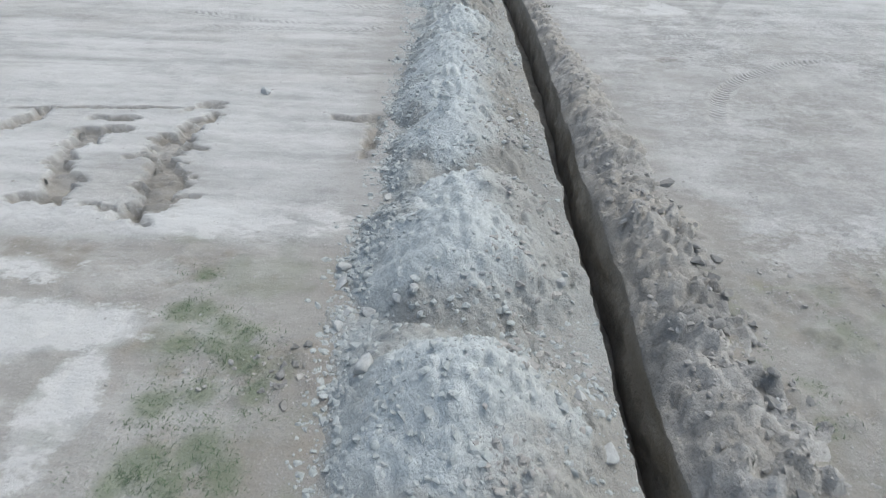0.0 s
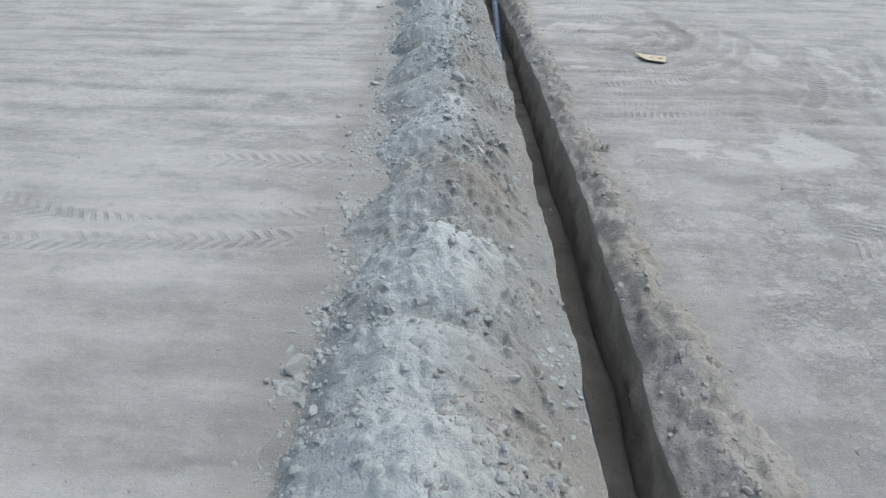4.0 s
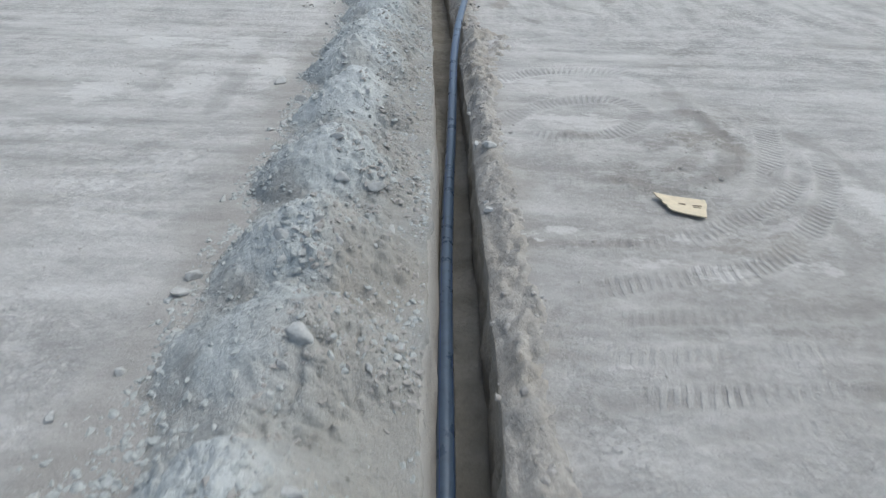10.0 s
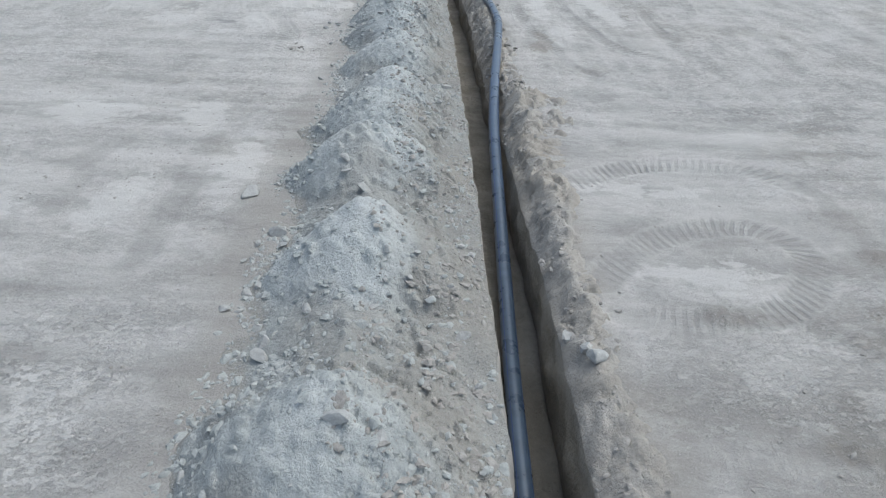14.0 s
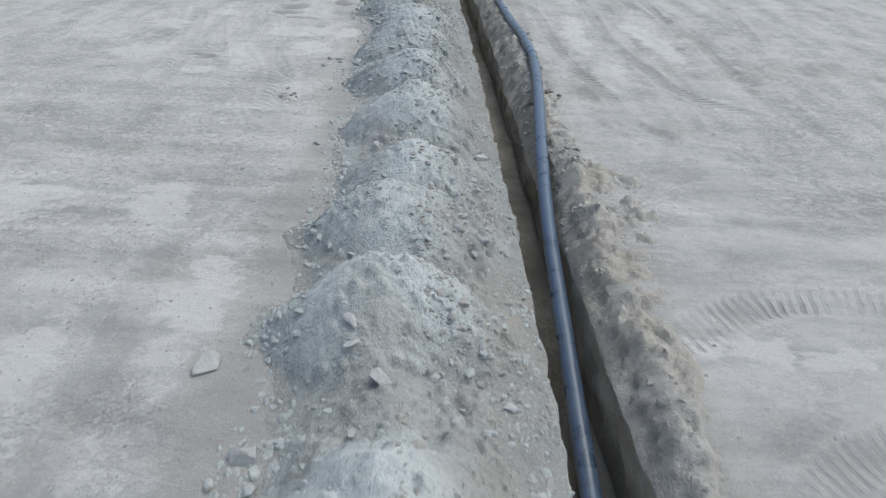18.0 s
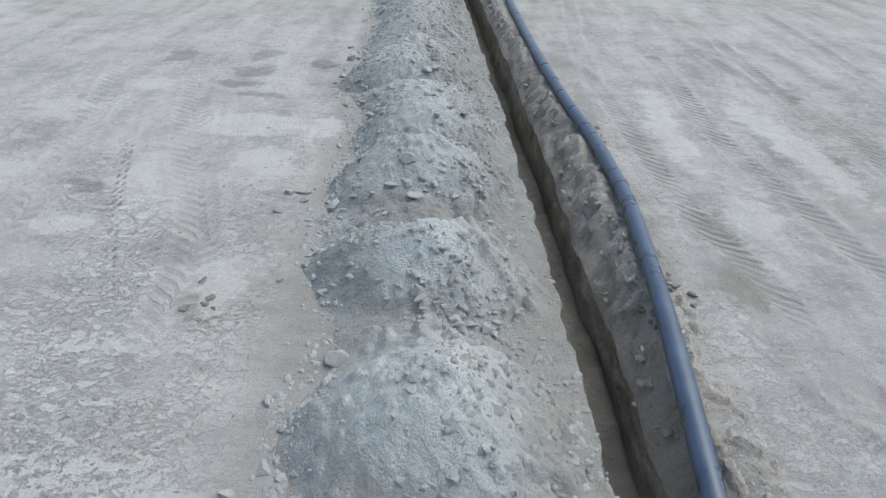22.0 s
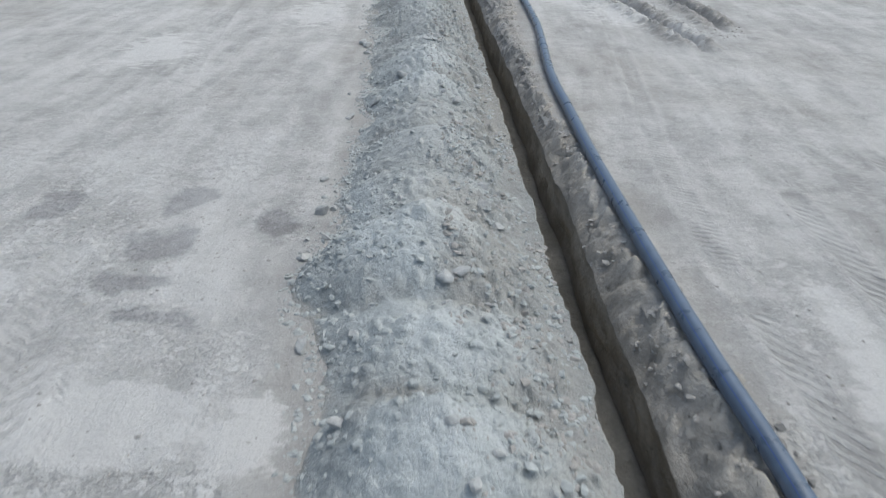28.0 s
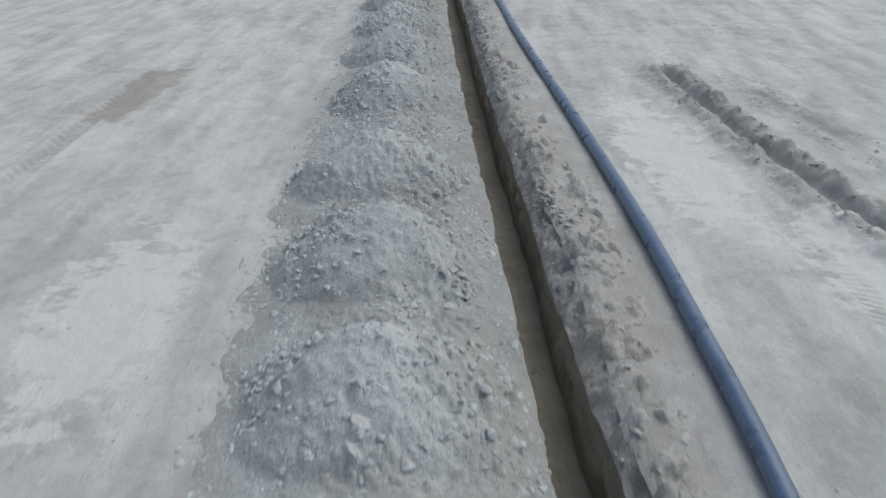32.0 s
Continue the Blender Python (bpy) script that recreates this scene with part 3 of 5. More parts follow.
# pale dust: u, y, half widths
PALES = [(5.0, 27.25, 0.62, 0.7), (4.4, 26.75, 0.5, 0.55), (2.75, 26.95, 0.5, 0.32), (3.55, 26.8, 0.3, 0.36), (6.4, 32.7, 0.26, 0.85), (8.1, 33.5, 0.3, 0.8), (7.95, 31.3, 0.2, 1.4), (4.4, 25.0, 0.24, 0.28), (3.6, 24.05, 0.25, 0.12),
         (-5.6, 11.7, 1.0, 0.5), (-5.0, 10.7, 0.35, 0.7), (-6.6, 10.6, 0.9, 0.8), (-4.5, 13.9, 1.8, 0.25), (-6.8, 12.7, 0.9, 0.2), (2.4, 38.0, 1.3, 0.25), (-4.05, 48.7, 0.5, 0.85), (-5.75, 48.2, 0.4, 1.1), (-8.1, 48.0, 0.7, 0.6),
         (-6.35, 46.6, 0.5, 0.4), (-3.9, 45.6, 0.35, 0.6), (-4.6, 50.3, 0.9, 0.55), (-3.3, 50.3, 0.45, 0.5), (-8.3, 50.6, 0.7, 0.7), (-6.9, 52.2, 0.5, 0.5), (5.0, 69.0, 0.9, 2.2), (3.6, 73.0, 0.9, 3.0), (-5.0, 68.0, 0.9, 2.0), (-8.6, 63.0, 1.0, 1.6), (3.0, 51.0, 0.35, 2.4), (4.9, 50.5, 0.5, 2.2), (3.1, 47.6, 0.4, 0.7),
         (-4.9, 40.5, 0.6, 0.8), (-3.8, 38.5, 0.3, 1.4), (-5.2, 37.2, 0.5, 0.8), (-7.0, 36.6, 0.7, 0.6), (-7.1, 40.5, 0.8, 0.7), (6.2, 66.0, 0.5, 1.5), (2.7, 35.9, 0.85, 0.4), (2.1, 31.55, 0.9, 0.08), (3.3, 30.75, 0.9, 0.12)]
# smooth darker bands dragged across the open side: y, half width, strength
BANDS = [(20.5, 0.16, 0.55), (21.25, 0.3, 0.5), (22.1, 0.22, 0.4), (20.05, 0.06, 0.5), (27.3, 0.1, 0.5), (28.0, 0.1, 0.5), (31.7, 0.12, 0.6), (33.2, 0.22, 0.5), (33.9, 0.16, 0.6), (40.8, 0.12, 0.5), (30.4, 0.08, 0.4),
         (35.0, 0.1, 0.35), (29.0, 0.14, 0.35), (38.9, 0.1, 0.3)]
# dark wheel smears: points, width
SMEARS = [([(-4.3, 35.6), (-4.33, 37.1), (-4.4, 38.8), (-4.45, 39.6)], 0.26), ([(-6.25, 38.2), (-6.0, 39.1), (-5.8, 39.8)], 0.28), ([(-5.95, 36.8), (-5.97, 37.9)], 0.22),
          ([(-3.7, 58.2), (-4.05, 60.0), (-4.3, 61.8)], 0.4), ([(3.1, 61.0), (3.4, 64.0), (3.9, 67.0)], 0.3), ([(5.05, 38.7), (5.33, 34.0), (5.69, 31.4), (5.89, 29.4), (5.7, 27.75), (5.58, 26.0)], 0.2),
          ([(6.51, 36.0), (6.93, 33.2), (6.94, 30.7), (6.91, 29.3), (6.9, 28.3)], 0.2), ([(5.69, 31.9), (4.86, 29.7), (4.27, 28.0)], 0.2), ([(2.8, 25.8), (3.8, 26.0), (4.7, 26.2)], 0.16), ([(1.9, 24.7), (2.8, 25.0), (4.0, 25.5)], 0.14),
          ([(-6.85, 47.85), (-6.2, 48.0)], 0.3), ([(2.25, 33.45), (3.5, 32.97), (4.7, 33.56), (5.3, 35.0), (5.06, 36.4), (3.9, 36.1)], 0.2)]
# brown bare earth: u, y, half widths
BROWNS = [(-7.6, 76.2, 0.5, 2.2), (-7.2, 77.4, 0.5, 0.9), (-4.1, 45.4, 0.25, 0.25), (-2.95, 11.3, 0.7, 0.5), (-3.0, 11.3, 0.5, 0.4), (1.5, 14.6, 0.9, 0.8), (1.2, 12.4, 0.7, 1.2), (4.9, 35.0, 0.5, 0.7),
          (4.2, 31.5, 0.6, 0.3), (3.2, 22.1, 0.4, 0.3), (2.3, 46.5, 0.3, 1.2), (2.9, 13.6, 2.5, 0.7)]


def blobs(items, u, y, seed):
    out = np.zeros(u.shape)
    wu, wy = u + 0.35 * fbm(u, y, 0.9, seed, 4), y + 0.45 * fbm(u, y, 0.9, seed + 5, 4)
    wob = 0.45 * fbm(u, y, 0.4, seed + 9, 4, 0.6)
    for cu, cy, ru, ry in items:
        out = np.maximum(out, step(1.08, 0.8, np.hypot((wu - cu) / ru, (wy - cy) / ry) + wob))
    return out


def patches(items, u, y):
    """One inside, a half on the edge and nought well outside of ragged patches: u, y, half widths."""
    out = np.zeros(u.shape)
    wu, wy = u + 0.25 * fbm(u, y, 1.1, 66, 2), y + 0.3 * fbm(u, y, 1.1, 67, 2)
    for cu, cy, ru, ry in items:
        out = np.maximum(out, np.clip(0.5 + (1 - np.hypot((wu - cu) / ru, (wy - cy) / ry)) * min(ru, ry, 0.5) * 1.6, 0, 1))
    return out


def ground_form(u, y):
    """Height and marks of the open ground."""
    z = 0.035 * fbm(u, y, 5.0, 3, 3) + 0.012 * fbm(u, y, 0.6, 9, 3)
    way = np.clip(step(42, 50, y + 1.5 * fbm(u, y, 2.0, 23, 2)) + (u > 0) * step(40, 46, y), 0, 1)
    way = np.maximum(way, 0.5 * step(0.5, 1.5, u) * step(28, 24, y))
    lanes = fbm(u * 0.10, y, 0.55, 21, 4) * (1 - way) * step(12, 15, y) + fbm(u, y * 0.12, 0.6, 25, 4) * way
    z += 0.014 * lanes
    crust = fbm(u * 0.75, y, 0.9, 31, 5, 0.65) + 0.5 * lanes
    flake = fbm(u * 0.8, y, 0.22, 33, 4, 0.65)
    tone = 0.22 * lanes + 0.2 * (step(-0.2, 0.2, crust + 0.6 * flake) - 0.45) + 0.14 * flake + 0.2 * fbm(u, y, 3.0, 37, 4) + (0.12 + 0.12 * step(28, 20, y) + 0.1 * step(40, 46, y) - 0.2 * step(55, 60, y)) * step(-3.3, -4.3, u)
    left = np.interp(y, [13, 16, 24, 27, 36, 40, 44, 54, 58, 62], [0.6, 0.1, 0.25, 0.6, 0.75, 0.75, 1.0, 0.9, 0.5, 0.2])
    right = np.interp(y, [13, 16, 24, 26, 30, 38, 41, 50, 58, 64], [0.8, 0.4, 0.85, 0.85, 0.5, 0.6, 0.8, 0.7, 0.4, 0.2])
    flaky = np.clip(np.where(u < 0, left, right) * (0.75 + 0.9 * fbm(u, y, 1.6, 35, 4)), 0, 1)
    z += 0.006 * step(-0.1, 0.2, crust + 0.6 * flake) + 0.008 * flake
    side_to = np.interp(y, [13, 19, 24, 64, 70, 80], [2.5, 2.3, 1.9, 1.9, 2.4, 2.3])
    beside = step(side_to, side_to - 0.9, u + 0.6 * fbm(u, y, 0.7, 38, 4, 0.6)) * (u > 0.4)
    tone = tone * (1 - 0.4 * beside) - 0.28 * beside
    work = np.exp(-(((u - 4.3) / 3.2) ** 2) - ((y - 31.0) / 4.6) ** 2) + 1.0 * np.exp(-(((u - 4.8) / 4.2) ** 2) - ((y - 18.5) / 5.5) ** 2)
    tone = tone - 0.12 * work - 0.14 * step(0.8, 1.6, u) * step(13, 15, y) * step(25, 21, y)
    tone = tone + 0.4 * fbm(u * 0.05, y, 0.3, 29, 3) * np.exp(-(((u - 2.8) / 1.9) ** 4) - ((y - 30.8) / 2.6) ** 4) * (u > 1)
    apron = step(-3.55, -2.9, u + 0.35 * fbm(u, y, 1.2, 39, 4)) * (u < -1.5)
    tone = tone * (1 - 0.75 * apron) - 0.3 * apron
    flaky = flaky * (1 - 0.85 * apron) * (1 - 0.5 * beside)
    crumb = fbm(u, y, 0.16, 41, 3)
    z += 0.012 * np.maximum(0, crumb - 0.15)
    brown, darkened, green = 0.3 * step(0.1, 0.6, fbm(u, y, 3.0, 51, 4)), 0.6 * blobs(SPOTS, u, y, 61), np.zeros(u.shape)
    brown = np.maximum(brown, np.maximum(0.25 * apron, np.maximum(0.4 * beside, 0.34 * work)))
    brown = np.maximum(brown, (0.62 + 0.35 * (u < -6.5)) * blobs(BROWNS, u, y, 63))
    crust_at = patches(PALES, u, y)
    pale = step(0.45, 0.6, crust_at)
    tone = tone * (1 - 0.6 * pale) + 0.1 * pale
    flaky = flaky * (1 - 0.6 * pale)
    for cy, half, much in BANDS:
        off = y - cy - 0.05 * (u + 5) * np.sin(cy) - 0.25 * fbm(u * 0.4, y, 1.2, int(cy * 10), 3)
        here = much * step(1.25 * half, 0.7 * half, np.abs(off)) * (u < -2.4) * (0.55 + 0.6 * step(-0.3, 0.3, fbm(u, y * 2, 1.6, int(cy * 10) + 3, 4)))
        tone, flaky, z = tone * (1 - 0.7 * here) - 0.75 * here, flaky * (1 - here), z - 0.012 * here
    for points, wide in SMEARS:
        d = near(points, u, y)[0] + 0.14 * fbm(u, y, 0.5, 68, 4, 0.6)
        here = step(1.1 * wide, 0.6 * wide, d) * (0.55 + 0.4 * fbm(u, y, 0.6, 69, 3))
        tone, flaky = tone * (1 - 0.6 * here) - 0.6 * here, flaky * (1 - 0.8 * here)
    # thin weeds and dead grass at the start
    field = step(13.7, 13.2, y + 0.25 * fbm(u, y, 0.8, 71, 3))
    if (y < 15).any():
        spread = np.max([np.exp(-(((u - gu_) / r_) ** 2) - ((y - gy_) / (1.1 * r_)) ** 2) for gu_, gy_, r_ in GREENS], 0)
        green = field * np.clip(0.8 * step(0.1, 0.95, spread + 0.5 * fbm(u, y, 0.25, 73, 4, 0.6)) * np.where(u < 0, 1, 0.45) + 0.3 * step(0.05, 0.5, fbm(u, y, 0.45, 74, 4)) * step(5.6, 4.6, -u), 0, 0.7)
    tone = tone - field * 0.42 * (u > 0.8)
    flaky = flaky * (1 - 0.65 * field)
    tone = tone - 0.15 * field * (1 - pale)
    brown = np.maximum(brown, field * (0.6 + 0.5 * step(-0.1, 0.5, fbm(u, y, 0.4, 75, 4))) * (1 - 0.8 * pale))
    z += field * (0.02 * crumb + 0.06 * np.maximum(0, fbm(u, y, 0.3, 78, 4, 0.6) - 0.05) + 0.8 * cobbles(u, y, 0.3, 77, 0.05, 0.3) * (u > 0))
    phase, lug = np.zeros(u.shape), np.zeros(u.shape)
    for points, wide, pitch, deep, chevron, clear in PRINTS:
        lo, hi = np.min(points, 0) - 1.8 * wide, np.max(points, 0) + 1.8 * wide
        box = (u > lo[0]) & (u < hi[0]) & (y > lo[1]) & (y < hi[1])
        if not box.any():
            continue
        d, s, side = near(points, u[box], y[box])
        inside = step(wide * 0.55, wide * 0.42, d)
        fade = 0.45 + 0.55 * step(-0.35, 0.3, fbm(u[box], y[box], 0.9, 81, 3))
        turn = (s + (d * 0.8 if chevron == 1 else side * d * (0.35, 0, 1.0)[chevron])) * 2 * np.pi / pitch
        rim = np.exp(-(((d - wide * 0.56) / 0.05) ** 2))
        z[box] += fade * (rim - 0.6 * inside) * deep
        tone[box] -= fade * ((0.22, 0.16, 0.42)[chevron] * inside - (0.4, 0.2, 0.15)[chevron] * rim)
        flaky[box] *= 1 - 0.7 * inside * fade
        lug[box] *= step(1.05 * wide, 1.7 * wide, d)
        phase[box] = np.where(d < 1.1 * wide, turn + (side * np.pi * 0.5 if chevron == 1 else 0), phase[box])
        lug[box] = np.where(d < 0.7 * wide, inside * fade * clear * (0.9, 0.55, 0.85)[chevron] * step(0.02, 0.5, s) * step(s.max(), s.max() - 0.5, s), lug[box])
    for points, deep in RUTS:
        lo, hi = np.min(points, 0) - 1.4, np.max(points, 0) + 1.4
        box = (u > lo[0]) & (u < hi[0]) & (y > lo[1]) & (y < hi[1])
        if not box.any():
            continue
        bu_, by_ = u[box], y[box]
        d, s, side = near(points, bu_, by_)
        v = -side * d + 0.07 * fbm(bu_, by_, 0.35, 91, 4)
        on = step(0, 1.0, s) * step(s.max(), s.max() - 1.2, s)
        lumpy = 1 + 0.8 * fbm(bu_, by_, 0.22, 98, 3)
        clods = 0.9 * cobbles(bu_, by_, 0.17, 99) + 0.07 * shards(bu_, by_, 0.22, 103)
        grow = min(1.0, deep / 0.1)
        far_side, near_side = np.exp(-(((v - 0.32) / 0.25) ** 2)), np.exp(-(((v + 0.42) / 0.3) ** 2))
        z[box] += on * (-deep * np.exp(-((v / 0.12) ** 2)) + (1.1 * deep * lumpy + clods * grow) * far_side + (0.85 * deep * lumpy + 1.2 * clods * grow) * near_side)
        # shade on the groove's flank and ridges, painted as a patchy darker tone
        tone[box] -= on * (0.5 + 0.6 * step(-0.3, 0.3, fbm(bu_, by_, 0.3, 89, 4))) * (0.6 * step(0.7, 0.35, np.abs(v - 0.2)) + 0.4 * near_side) * (0.4 + 0.6 * grow)
        brown[box] = np.maximum(brown[box], on * 0.4 * (far_side + 0.6 * near_side))
        # shadow line along the trough, painted into the colour
        darkened[box] = np.maximum(darkened[box], on * 0.4 * step(0.22, 0.08, np.abs(v - 0.02)))
    for points, wide in CHURNS:
        lo, hi = np.min(points, 0) - 2 * wide, np.max(points, 0) + 2 * wide
        box = (u > lo[0]) & (u < hi[0]) & (y > lo[1]) & (y < hi[1])
        if not box.any():
            continue
        d = near(points, u[box], y[box])[0] + 0.12 * fbm(u[box], y[box], 0.35, 92, 4, 0.65)
        inside = step(wide, wide * 0.4, d)
        z[box] += inside * (0.03 * fbm(u[box], y[box], 0.25, 93, 4) + 0.6 * cobbles(u[box], y[box], 0.16, 94) + 0.012)
        tone[box] -= 0.5 * inside
        brown[box] = np.maximum(brown[box], 0.35 * inside)
    for points, wide in GULLIES:
        if not (y < 20).any():
            continue
        wide = wide if wide < 0.1 else 0.74 * wide
        d, s, side = near(points, u, y)
        d = d + (0.3 * fbm(u, y, 0.6, 95, 5, 0.7) + 0.32 * fbm(u, y, 0.2, 96, 4, 0.7)) * min(1.0, 0.15 + wide / 0.3)
        inside = step(wide + 0.015, wide - 0.015, d)
        z += inside * (-0.115 - 0.07 * fbm(u, y, 0.4, 97, 4) + 0.03 * shards(u, y, 0.2, 101) + 0.35 * cobbles(u, y, 0.2, 100) + 0.06 * step(0.9 * wide, 0.3 * wide, d) * (wide > 0.2)) + 0.01 * np.exp(-(((d - wide - 0.05) / 0.05) ** 2))
        # brown floor reaching over the scarps, darker in random patches
        brown = np.maximum(brown, step(wide + 0.06, wide - 0.02, d) * (0.7 + 0.4 * fbm(u, y, 0.3, 90, 3)))
        tone, flaky, darkened = tone - (0.2 - 0.8 * fbm(u, y, 0.3, 87, 4, 0.65)) * inside, flaky * (1 - inside), np.maximum(darkened, 0.3 * inside * step(0.3, -0.3, fbm(u, y, 0.35, 88, 4)))
    plain_far = step(16.5, 14.0, np.abs(u)) * step(-12, 2, y) * step(135, 120, y)
    flaky, tone, brown, z = 0.35 + (flaky - 0.35) * plain_far, tone * plain_far, 0.12 + (brown - 0.12) * plain_far, z * plain_far
    tone, brown = tone - 0.25 * field * (1 - plain_far), np.maximum(brown, 0.7 * field * (1 - plain_far))
    return z, dict(tone=np.clip(tone, -1, 1), brown=np.clip(brown, 0, 1), darkened=np.clip(darkened, 0, 1), green=np.clip(green, 0, 1), along=way, flaky=flaky, crust=crust_at * plain_far, phase=phase, lug=lug)


def rim_left(y):
    return 0.06 * fbm(y, 0 * y, 0.9, 101, 5, 0.6) + 0.06 * fbm(y, 0 * y, 0.35, 102, 4, 0.65) - 0.02


def wall_right(y):
    """Where the sheer right wall ends and the crumbled shoulder begins."""
    return np.interp(y, [9, 12, 13.5, 16, 18, 22, 26, 90], [0.46, 0.46, 0.58, 0.54, 0.6, 0.7, 0.72, 0.7]) + 0.05 * fbm(y, 0 * y, 1.1, 104, 4)


def rim_right(y):
    return 0.93 - 0.1 * step(22, 14, y) + 0.16 * fbm(y, 0 * y, 1.3, 103, 5, 0.6) - 0.05 * step(60, 66, y) + 0.08 * step(44, 47, y) * step(58, 54, y)


def shoulder_edge(y):
    return np.interp(y, [8, 14, 20, 24, 28, 36, 40, 43, 47, 52, 58, 70], [-0.3, -0.25, -0.3, -0.16, -0.12, -0.25, -0.4, -0.7, -0.62, -0.45, -0.35, -0.4]) + 0.12 * fbm(y, 0 * y, 0.7, 123, 5, 0.65)


ROWS_Y = np.concatenate([[-300, -150, -80, -40, -20, -8, 0, 4], np.arange(6, 13, 0.07), np.arange(13, 19, 0.035), np.arange(19, 43, 0.08), np.arange(43, 56, 0.075), np.arange(56, 64, 0.08), np.arange(64, 80, 0.06), np.arange(80, 90, 0.09), np.arange(90, 130, 0.3), [132, 140, 160, 200, 300, 500, 900]])
LEFT_U = np.concatenate([[-900, -300, -120, -60, -35, -25, -20, -17], np.arange(-15, -9.8, 0.2), np.arange(-9.8, -2.6, 0.066), np.arange(-2.6, -0.05, 0.3), [0.0]])
RIGHT_U = np.concatenate([np.arange(0, 9.6, 0.07), np.arange(9.6, 15, 0.2), [16, 18, 22, 30, 60, 140, 320, 900]])


def ground_sheet(name, columns, rim, sign):
    u, y = np.meshgrid(columns, ROWS_Y)
    edge = rim(y)
    u = u + edge if sign > 0 else u + edge * np.exp(-((u / 0.3) ** 2))
    z, marks = ground_form(u, y)
    far = np.minimum(np.abs(u - edge), 0.25) / 0.25
    return line_x(y) + u, y, z * far - (0.1 * (1 - far) ** 2 if sign > 0 else 0), marks


lx, ly, lz, lm = ground_sheet("ground", LEFT_U, rim_left, -1)
rx, ry, rz, rm = ground_sheet("ground", RIGHT_U, rim_right, 1)
# cut walls and floor of the trench close the sheet between its two rims
fy = ROWS_Y[:, None]
down = np.linspace(0, 1, 16)[None, 1:]
up = down[:, ::-1]
flat = np.linspace(0, 1, 14)[None, 1:-1]
depth = DEEP + 0.05 * fbm(fy, 0 * fy, 2.2, 111, 3)
slope_l = step(42, 34, fy)
foot_l, foot_r = -0.06 + 0.14 * slope_l + 0.02 * fbm(fy, 0 * fy, 1.0, 113, 3), wall_right(fy) - 0.02 + 0.05 * fbm(fy, 0 * fy, 1.2, 115, 3)
wl_u = rim_left(fy) + (foot_l + 0.05 - rim_left(fy)) * down**0.55 + 0.04 * np.sin(down * np.pi) * fbm(fy + 0 * down, down * 1.2 + 0 * fy, 0.35, 117, 3)
wl_z = depth * down
edge_z = shoulder_edge(fy)
wr_u = wall_right(fy) * (1 - up) + foot_r * up + 0.11 * np.sin(up * np.pi) * fbm(fy + 0 * up, up * 1.2 + 0 * fy, 0.4, 119, 5, 0.65)
wr_z = depth * up + edge_z * (1 - up)
fl_u = (foot_l + 0.05) * (1 - flat) + foot_r * flat
fl_z = depth + 0.04 * fbm(fl_u, fy + 0 * flat, 0.3, 121, 4) + 0.03 * shards(fl_u, fy + 0 * flat, 0.2, 122) + 0.4 * cobbles(fl_u, fy + 0 * flat, 0.25, 124) + 0.05 * (2 * flat - 1) ** 6
tu = np.concatenate([rim_left(fy), wl_u, fl_u, wr_u, wall_right(fy)], 1)
tz = np.concatenate([0 * fy, wl_z, fl_z, wr_z, edge_z], 1)
ty = np.broadcast_to(fy, tu.shape)
on_floor = np.concatenate([0 * fy, 0 * wl_u, 0 * fl_u + 1, 0 * wr_u, 0 * fy], 1)
ground = sheet("ground", np.concatenate([lx, rx], 1), np.concatenate([ly, ry], 1), np.concatenate([lz, rz], 1), GROUND,
               {k: np.concatenate([lm[k], rm[k]], 1) for k in lm}, lx.shape[1] - 1)
tagged(ground, "pale dusty levelled ground with tyre prints and damp spots", "ground", kind="structure")
# darker on the floor and towards the right wall's foot, paler on the left
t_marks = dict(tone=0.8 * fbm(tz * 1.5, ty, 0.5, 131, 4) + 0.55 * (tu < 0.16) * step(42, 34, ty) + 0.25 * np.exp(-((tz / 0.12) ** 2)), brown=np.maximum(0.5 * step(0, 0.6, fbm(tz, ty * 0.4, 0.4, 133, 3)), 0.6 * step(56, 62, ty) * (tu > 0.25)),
               darkened=np.maximum(on_floor * (0.42 + 0.2 * step(24, 16, ty)), (tu > 0.25) * (1 - on_floor) * (0.6 + 0.2 * step(22, 16, ty)) * step(-0.55, -0.95, tz + 0.3 * fbm(tz, ty, 0.45, 137, 4, 0.65))), green=0 * tz,
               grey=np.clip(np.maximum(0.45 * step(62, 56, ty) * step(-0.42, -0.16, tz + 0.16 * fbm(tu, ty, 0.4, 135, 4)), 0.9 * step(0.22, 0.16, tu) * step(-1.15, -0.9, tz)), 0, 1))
a_end = 1 + wl_u.shape[1]
b_end = a_end + fl_u.shape[1]
c_end = b_end + wr_u.shape[1] + 1
for name, i, j, label in (("trench_wall_left", 0, a_end, "pale sheer earth wall of the trench"), ("trench_floor", a_end - 1, b_end + 1, "dark earth floor of the narrow trench"),
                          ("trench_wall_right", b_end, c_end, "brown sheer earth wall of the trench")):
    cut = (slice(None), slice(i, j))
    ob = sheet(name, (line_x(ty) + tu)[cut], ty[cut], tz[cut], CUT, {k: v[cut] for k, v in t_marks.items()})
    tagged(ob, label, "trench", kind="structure")

